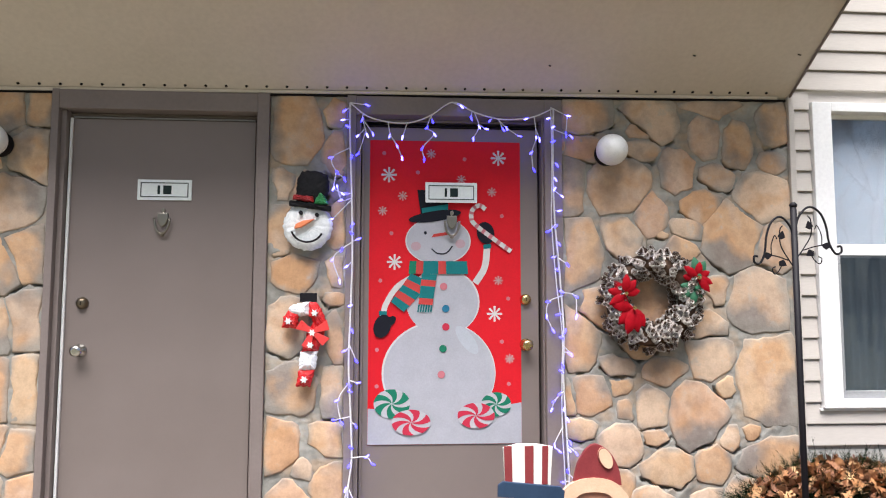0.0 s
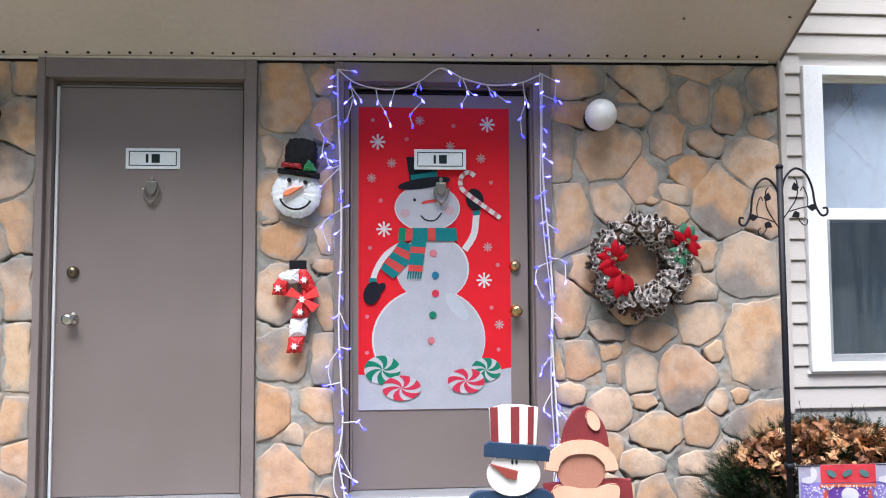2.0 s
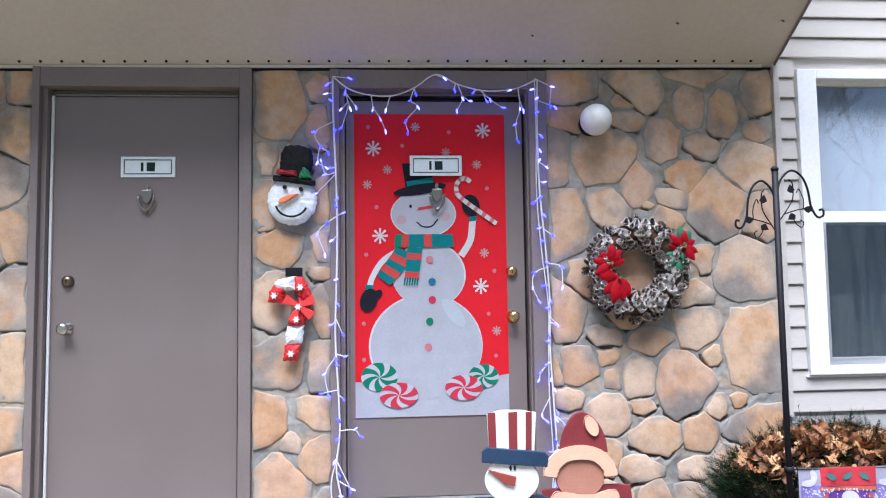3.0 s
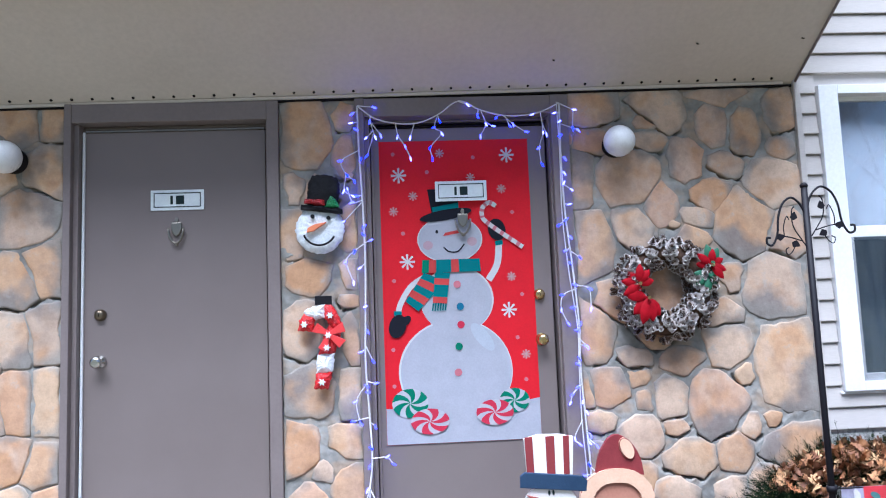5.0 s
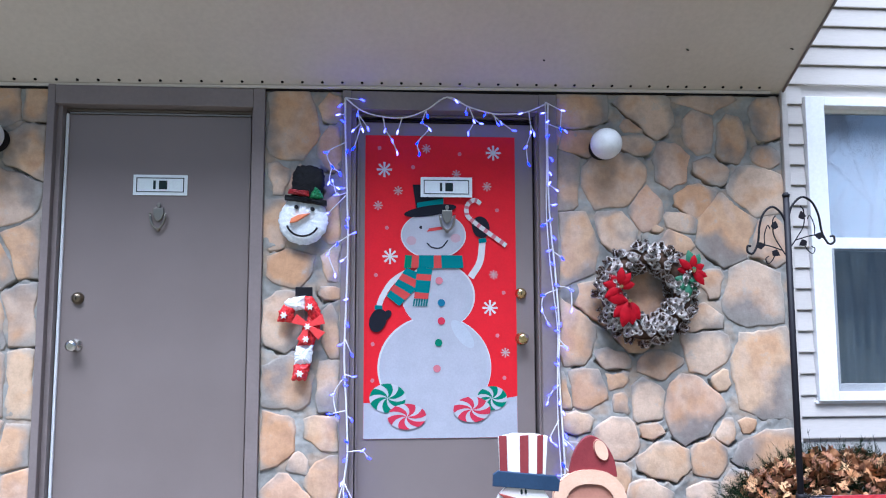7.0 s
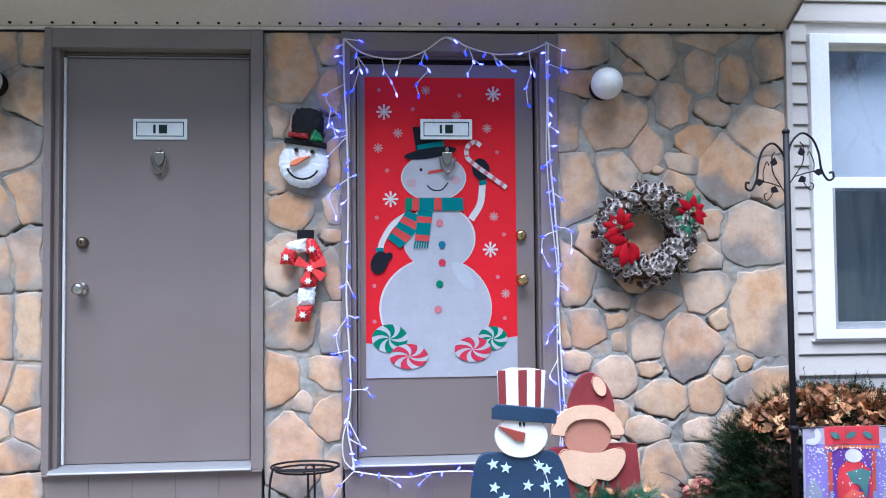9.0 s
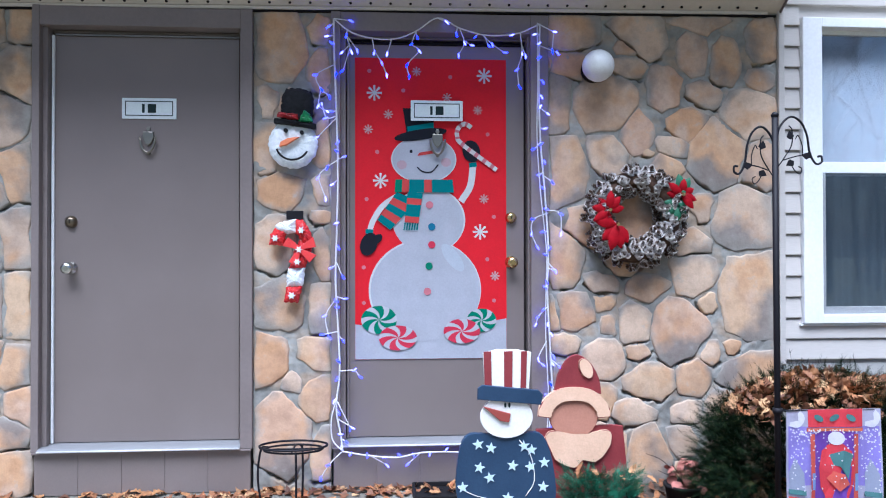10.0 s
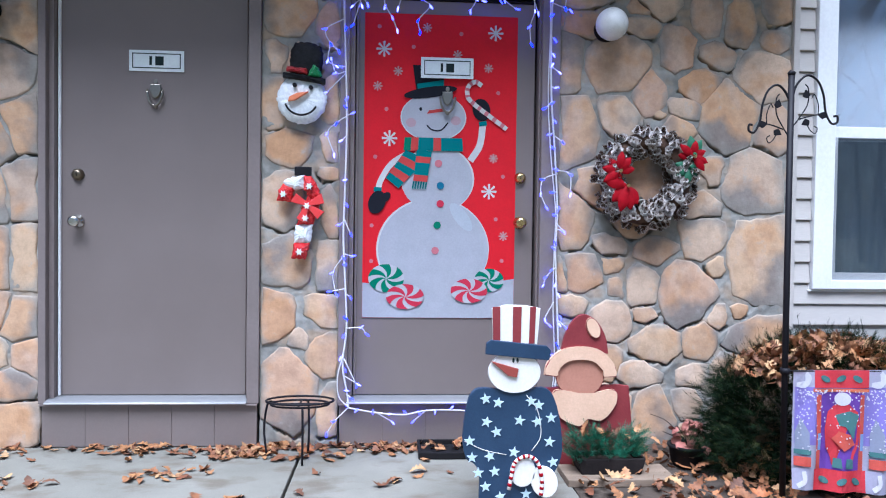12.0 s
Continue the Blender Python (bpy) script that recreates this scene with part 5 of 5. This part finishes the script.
GX, GY = 2.60, -0.40
bm = bmesh.new()
prism([(-0.27, 0.375), (-0.235, 0.10), (-0.17, 0.012), (0.155, 0.012), (0.16, 0.10), (0.132, 0.385), (0.08, 0.39), (-0.1, 0.385)], 0.0, 0.02, 0.003, bm, 0)
prism(arc2([(-0.235, 0.34), (-0.20, 0.372), (-0.07, 0.352), (0.05, 0.372), (0.078, 0.34), (0.055, 0.28), (0.0, 0.225), (-0.06, 0.24), (-0.10, 0.20), (-0.19, 0.24)], 4), -0.014, -0.001, 0.003, bm, 2)
prism(ellipse(-0.10, 0.435, 0.112, 0.10, 30), -0.012, -0.001, 0.002, bm, 1)
prism(band(arc2([(-0.237, 0.435), (-0.226, 0.483), (-0.17, 0.530), (-0.09, 0.540), (-0.02, 0.524), (0.030, 0.472), (0.036, 0.430)], 5), 0.030), -0.026, -0.001, 0.004, bm, 2)
prism(arc2([(-0.190, 0.55), (-0.170, 0.63), (-0.125, 0.70), (-0.075, 0.715), (-0.02, 0.675), (0.015, 0.61), (0.028, 0.535)], 4) + [(-0.08, 0.555)], -0.016, 0.004, 0.003, bm, 0)
prism(ellipse(-0.045, 0.655, 0.030, 0.050, 20, 25), -0.026, -0.016, 0.003, bm, 2)
santa = tagged(part("wooden_figure", bm, [BARN, SKIN, FUR]), "painted wooden cutout figure in a dark red cap", "yard figure", "wooden yard figures")
santa.location = (GX, GY, 0.0)
PLANT = surface("dark_planter_wood", (0.010, 0.008, 0.008), (0.022, 0.018, 0.017), 9.0, 90.0, 0.7, 0.3)
plank = tagged(part("wooden_board", box(2.40, 2.88, -0.63, -0.415, -0.003, 0.03, 0.004), surface("weathered_board", (0.16, 0.115, 0.08), (0.25, 0.185, 0.13), 6, 70, 0.85, 0.4, 0, (0.4, 4, 4))),
               "weathered brown board lying in the leaves", "board")
PLANT.node_tree.nodes["Principled BSDF"].inputs["Specular IOR Level"].default_value = 0.12
planter = empty("planter_box", "dark wooden trough planter with flared sides", "planter", at=(GX, GY - 0.01, 0.031))
part("front_board", prism([(-0.125, 0.0), (0.140, 0.0), (0.160, 0.066), (-0.145, 0.066)], -0.156, -0.138, 0.003), PLANT, planter)
part("back_board", prism([(-0.125, 0.0), (0.140, 0.0), (0.160, 0.066), (-0.145, 0.066)], -0.036, -0.020, 0.003), PLANT, planter)
for a, b in ((-0.125, -0.150), (0.128, 0.153)):
    part("side_board", prism([(a, 0.0), (a + 0.012, 0.0), (b + 0.012, 0.066), (b, 0.066)], -0.1375, -0.0365), PLANT, planter)
part("soil", box(-0.112, 0.127, -0.137, -0.037, 0.004, 0.05), SOIL, planter)

# ---- plant stand and tray ----
stand = empty("plant_stand", "black wire plant stand with a round top ring", "plant stand", at=(1.213, -0.225, 0.0))
for r, zz in ((0.157, 0.280), (0.136, 0.264)):
    part("ring", tube([(r * math.cos(i * math.tau / 36), r * math.sin(i * math.tau / 36) * 0.6, zz) for i in range(37)], 0.0055), BLACK, stand)
for a, deep in ((158, 0.9), (278, 0.55), (80, 0.5)):
    c, s = math.cos(radians(a)), math.sin(radians(a)) * deep
    part("leg", tube(spline([(0.136 * c, 0.136 * s, 0.264), (0.172 * c, 0.178 * s, 0.25), (0.19 * c, 0.19 * s, 0.13), (0.175 * c, 0.175 * s, 0.004)], 5), 0.0055), BLACK, stand)
part("cross_bar", tube([(-0.136, 0, 0.264), (0.136, 0, 0.264)], 0.0045), BLACK, stand)
part("cross_bar", tube([(0, -0.081, 0.264), (0, 0.081, 0.264)], 0.0045), BLACK, stand)

tray = empty("boot_tray", "shallow black rubber tray holding fallen leaves", "tray", at=(2.03, -0.135, 0.001))
part("base", box(-0.25, 0.25, -0.105, 0.105, 0.0, 0.012, 0.003), RUBBER, tray)
for b in ((-0.25, 0.25, -0.112, -0.098), (-0.25, 0.25, 0.098, 0.112), (-0.257, -0.243, -0.112, 0.112), (0.243, 0.257, -0.112, 0.112)):
    part("rim", box(*b, 0.0, 0.034, 0.005), RUBBER, tray)

dark_pot = empty("flower_pot", "small black plastic pot with faded pink dried blooms", "flower pot", at=(3.04, -0.34, -0.004))
dark_pot.scale = (0.85, 0.85, 0.74)
part("pot", lathe([(0.075, 0.0), (0.085, 0.02), (0.10, 0.115), (0.108, 0.12), (0.108, 0.135), (0.095, 0.135), (0.09, 0.11)], "z", 20), RUBBER, dark_pot)
bloom_mat = surface("faded_pink_petals", (0.36, 0.12, 0.09), (0.52, 0.21, 0.17), 30, 200, 0.8, 0.3)
pr = random.Random(21)
for i in range(34):
    ob = part("bloom", petal_bm(pr.uniform(0.05, 0.085), 0.03), bloom_mat, dark_pot)
    ob.matrix_basis = pose(pr.uniform(-0.06, 0.07), pr.uniform(-0.06, 0.04), pr.uniform(0.13, 0.27), pr.uniform(0, 360), pr.uniform(-60, 60), pr.uniform(0, 360))
for i in range(4):
    part("stem", tube([(pr.uniform(-0.04, 0.04), 0, 0.1), (pr.uniform(-0.07, 0.05), -0.02, 0.26)], 0.003, sides=5), PLANT, dark_pot)
for dx, dz in ((-0.19, 0.31), (-0.12, 0.20)):
    part("twig", tube(spline([(0.02, 0.02, 0.12), (dx * 0.5, 0.05, dz * 0.85), (dx, 0.06, dz)], 4), 0.0035, sides=5, r_end=0.0015), PLANT, dark_pot)

# ---- leaf litter ----


def leaf_material():
    m, n, l, b = material("dry_oak_leaf", 0.7)
    g = n.new("ShaderNodeNewGeometry")
    co = n.new("ShaderNodeTexCoord").outputs["Object"]
    base = ramp(n, l, g.outputs["Random Per Island"], [(0.0, (0.12, 0.048, 0.024)), (0.3, (0.28, 0.115, 0.05)), (0.55, (0.45, 0.22, 0.085)), (0.75, (0.20, 0.068, 0.028)), (0.9, (0.62, 0.40, 0.20)), (1.0, (0.42, 0.13, 0.038))])
    v = noise_tex(n, l, co, 45.0, 4.0, 0.6)
    col = mix(n, l, 0.8, base, ramp(n, l, v, [(0.3, (0.34, 0.30, 0.26)), (0.7, (1.0, 0.97, 0.92))]), "MULTIPLY")
    l.new(col, b.inputs["Base Color"])
    bump(n, l, b, v, 0.3, 0.004)
    return m


LITTER = leaf_material()
OAK = ((0.0, 0.02), (0.14, 0.10), (0.22, 0.22), (0.30, 0.12), (0.42, 0.30), (0.52, 0.15), (0.66, 0.33), (0.75, 0.16), (0.88, 0.17), (1.0, 0.02))


def litter(name, places, seed, label, category="leaves"):
    """Many curled, lobed dry leaves in one mesh; places: centre, lean in degrees."""
    rnd = random.Random(seed)
    verts, faces = [], []
    for (x, y, z), lean in places:
        size, curl = rnd.uniform(0.04, 0.088), rnd.uniform(-0.8, 1.5)
        fold = rnd.uniform(-0.15, 0.5)
        m = pose(x, y, z, rnd.uniform(-lean, lean), rnd.uniform(-lean, lean), rnd.uniform(0, 360))
        n0 = len(verts)
        low = 9
        pts = []
        for f, w in OAK:
            for s in (-1, 0, 1):
                u, v = (f - 0.5) * size, s * w * size * rnd.uniform(0.85, 1.15)
                h = curl * (f - 0.5) ** 2 * size + fold * abs(v) + rnd.uniform(-0.002, 0.002)
                p = m @ Vector((u, v, h))
                pts.append(p)
                low = min(low, p.z)
        drop = max(0.0, z - low) if lean < 60 else 0.0
        verts += [(p.x, p.y, p.z + drop + 0.001) for p in pts]
        for k in range(len(OAK) - 1):
            a = n0 + 3 * k
            faces += [(a, a + 3, a + 4, a + 1), (a + 1, a + 4, a + 5, a + 2)]
    me = bpy.data.meshes.new(name)
    me.from_pydata(verts, [], faces)
    me.materials.append(LITTER)
    for p in me.polygons:
        p.use_smooth = True
    return tagged(new(name, me), label, category, kind="stuff")


lr = random.Random(31)
spots = []
for i in range(75):
    spots.append(((lr.uniform(-1.2, 2.3), -0.02 - abs(lr.gauss(0, 0.05)), 0.002), 14))
for cx, cy, n in ((0.93, -0.14, 80), (1.02, -0.06, 34), (0.45, -0.07, 26), (1.62, -0.06, 46), (0.66, -0.44, 20), (0.05, -0.55, 14), (-0.25, -0.1, 12), (1.33, -0.2, 10), (1.0, -0.75, 12), (1.75, -0.5, 5)):
    spots += [((cx + lr.gauss(0, 0.11), min(-0.03, cy + lr.gauss(0, 0.05)), 0.002), 16) for _ in range(n)]
spots += [((lr.uniform(-1.2, 2.3), lr.uniform(-1.5, -0.1), 0.002), 15) for _ in range(40)]
litter("fallen_leaves", spots, 1, "curled brown oak leaves scattered on the concrete walk")
spots = [((lr.uniform(2.44, 4.9), lr.uniform(-1.5, -0.05), lr.uniform(0.0, 0.03)), 45) for _ in range(1000)]
litter("fallen_leaves", spots, 2, "thick layer of brown oak leaves on the bed")
litter("fallen_leaves", [((2.03 + lr.uniform(-0.22, 0.2), -0.135 + lr.uniform(-0.08, 0.08), 0.016 + 0.02 * lr.random()), 35) for _ in range(26)], 3, "brown oak leaves lying in the black tray")
litter("fallen_leaves", [((GX + lr.uniform(-0.12, 0.16), GY - 0.09 + lr.uniform(-0.04, 0.04), 0.17 + 0.03 * lr.random()), 45) for _ in range(9)], 4, "pale brown leaves caught in the planter")
gutter_leaf = litter("gutter_leaf", [((0.0, 0.0, 0.0), 4)], 6, "single dry brown leaf caught on the siding edge", "leaf")
gutter_leaf.matrix_basis = pose(0.745, FRONT_Y - 0.034, FRONT_Z - 0.004, 82, 0, 14) @ Matrix.Diagonal((1.25, 1.9, 1.2, 1.0))

# ---- evergreen shrubs and sprigs ----
GREEN, en, el, eb = material("evergreen_needles", 0.75)
eb.inputs["Specular IOR Level"].default_value = 0.1
eg = en.new("ShaderNodeNewGeometry")
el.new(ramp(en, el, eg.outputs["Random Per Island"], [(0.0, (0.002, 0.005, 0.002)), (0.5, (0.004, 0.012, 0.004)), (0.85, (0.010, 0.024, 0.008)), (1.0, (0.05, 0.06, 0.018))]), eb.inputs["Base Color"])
BARK = surface("brown_bark", (0.055, 0.04, 0.03), (0.12, 0.09, 0.07), 14, 90, 0.9, 0.7, 0, (3, 3, 0.5))


def sprays(places, seed, length, mat=GREEN):
    """Feathery evergreen sprays: a stalk with short needles on both sides."""
    rnd = random.Random(seed)
    verts, faces = [], []
    for p, d in places:
        d = Vector(d).normalized()
        q = (d.to_track_quat("X", "Z").to_matrix().to_4x4() @ pose(0, 0, 0, rnd.uniform(0, 360)))
        ln = length * rnd.uniform(0.7, 1.25)
        for k in range(9):
            f = k / 8
            for s in (-1, 1):
                a = Vector((f * ln, 0, -0.15 * f * f * ln))
                tip = a + Vector((0.26 * ln, s * 0.30 * ln * (1.1 - f), rnd.uniform(-0.1, 0.1) * ln))
                w = Vector((0.07 * ln, 0, 0))
                n0 = len(verts)
                for v in (a, a + w, tip):
                    t = q @ v
                    verts.append((p[0] + t.x, p[1] + t.y, p[2] + t.z))
                faces.append((n0, n0 + 1, n0 + 2))
    return verts, faces


def shrub(cx, cy, cz, rx, ry, rz, n, seed, label):
    s = empty("shrub", label, "shrub", "evergreen shrubs", at=(0, 0, 0))
    rnd = random.Random(seed)
    places = []
    for i in range(n):
        a, b = rnd.uniform(0, math.tau), math.asin(rnd.uniform(-0.95, 1.0))
        d = Vector((math.cos(a) * math.cos(b), math.sin(a) * math.cos(b), math.sin(b)))
        k = rnd.uniform(0.55, 1.0) ** 0.6 * (1 + 0.16 * noise.noise((d.x * 2.3 + seed, d.y * 2.3, d.z * 2.3)) + 0.08 * noise.noise((d.x * 6, d.y * 6 + seed, d.z * 6)))
        p = (cx + rx * d.x * k, min(-0.07, cy + ry * d.y * k), max(0.02, cz + rz * d.z * k))
        places.append((p, (d.x + rnd.uniform(-0.5, 0.5), d.y + rnd.uniform(-0.5, 0.5), d.z + rnd.uniform(-0.3, 0.6))))
    verts, faces = sprays(places, seed, 0.075)
    me = bpy.data.meshes.new("foliage")
    me.from_pydata(verts, [], faces)
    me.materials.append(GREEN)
    ob = new("foliage", me)
    ob.parent = s
    for i in range(7):
        a = rnd.uniform(0, math.tau)
        part("branch", tube(spline([(cx + 0.05 * math.cos(a), cy, -0.02), (cx + 0.35 * rx * math.cos(a), cy + 0.3 * ry * math.sin(a), cz), (cx + 0.75 * rx * math.cos(a), cy + 0.7 * ry * math.sin(a), cz + 0.45 * rz)], 4), 0.012, sides=6, r_end=0.004), BARK, s)
    tops = []
    for i in range(int(n * 0.13)):
        a, r = rnd.uniform(0, math.tau), rnd.random() ** 0.6 * 0.78
        h = math.sqrt(max(0.02, 1 - r * r))
        tops.append(((cx + rx * r * math.cos(a), min(-0.06, cy + ry * r * math.sin(a)), cz + rz * h * rnd.uniform(0.93, 1.06)), 62))
    litter("fallen_leaves", tops, seed + 50, "brown oak leaves caught on top of the shrub")
    return s


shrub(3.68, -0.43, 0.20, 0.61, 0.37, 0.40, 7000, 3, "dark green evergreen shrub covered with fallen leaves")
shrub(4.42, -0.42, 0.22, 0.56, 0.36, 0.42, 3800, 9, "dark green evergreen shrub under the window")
places = []
for i in range(300):
    p = (GX - 0.01 + lr.uniform(-0.15, 0.15), GY - 0.10 + lr.uniform(-0.06, 0.05), 0.085 + 0.10 * lr.random())
    places.append((p, (p[0] - GX + lr.uniform(-0.1, 0.1), lr.uniform(-0.2, 0.05), 0.12)))
verts, faces = sprays(places, 77, 0.072)
me = bpy.data.meshes.new("evergreen_sprigs")
me.from_pydata(verts, [], faces)
me.materials.append(surface("fresh_needles", (0.006, 0.075, 0.038), (0.018, 0.16, 0.085), 20, 100, 0.6, 0.1))
tagged(new("evergreen_sprigs", me), "green evergreen sprigs filling the wooden planter", "sprigs", kind="stuff")

# ---- bare trees on the lawn behind ----


def bare_tree(x, y, tall, seed):
    t = empty("tree", "bare grey winter tree standing on the lawn", "tree", "bare trees", at=(x, y, -0.06))
    rnd = random.Random(seed)
    trunk = bmesh.new()
    crown = bmesh.new()

    def grow(p, d, ln, r, level):
        pts = [p]
        for k in range(4):
            d = (d + Vector((rnd.uniform(-0.16, 0.16), rnd.uniform(-0.16, 0.16), rnd.uniform(-0.02, 0.12)))).normalized()
            pts.append(pts[-1] + d * ln / 4)
        tube(pts, r, trunk if level == 0 else crown, 7 if level < 2 else 4, r * 0.55)
        if level < 4:
            for k in range(5 if level == 0 else 4):
                q = pts[2 + k % 3] if level else pts[1 + k % 4]
                a = rnd.uniform(0, math.tau)
                nd = (d * 0.75 + Vector((math.cos(a), math.sin(a), rnd.uniform(0.1, 0.5))) * 0.75).normalized()
                grow(q, nd, ln * rnd.uniform(0.5, 0.68), r * 0.48, level + 1)

    grow(Vector((0, 0, -0.1)), Vector((0, 0, 1)), tall * 0.55, tall * 0.0105, 0)
    part("trunk", trunk, BARK, t)
    part("crown", crown, BARK, t)


for i, (x, y, h) in enumerate(((12.6, -16.5, 9.0), (15.6, -18.5, 9.5), (18.6, -20.5, 10.0), (16.0, -23.0, 11.5), (21.0, -24.5, 11.0), (23.0, -28.0, 12.0), (10.2, -22.0, 11.0), (0.5, -24.0, 12.0), (-5.0, -22.0, 11.0))):
    bare_tree(x, y, h, 60 + i)
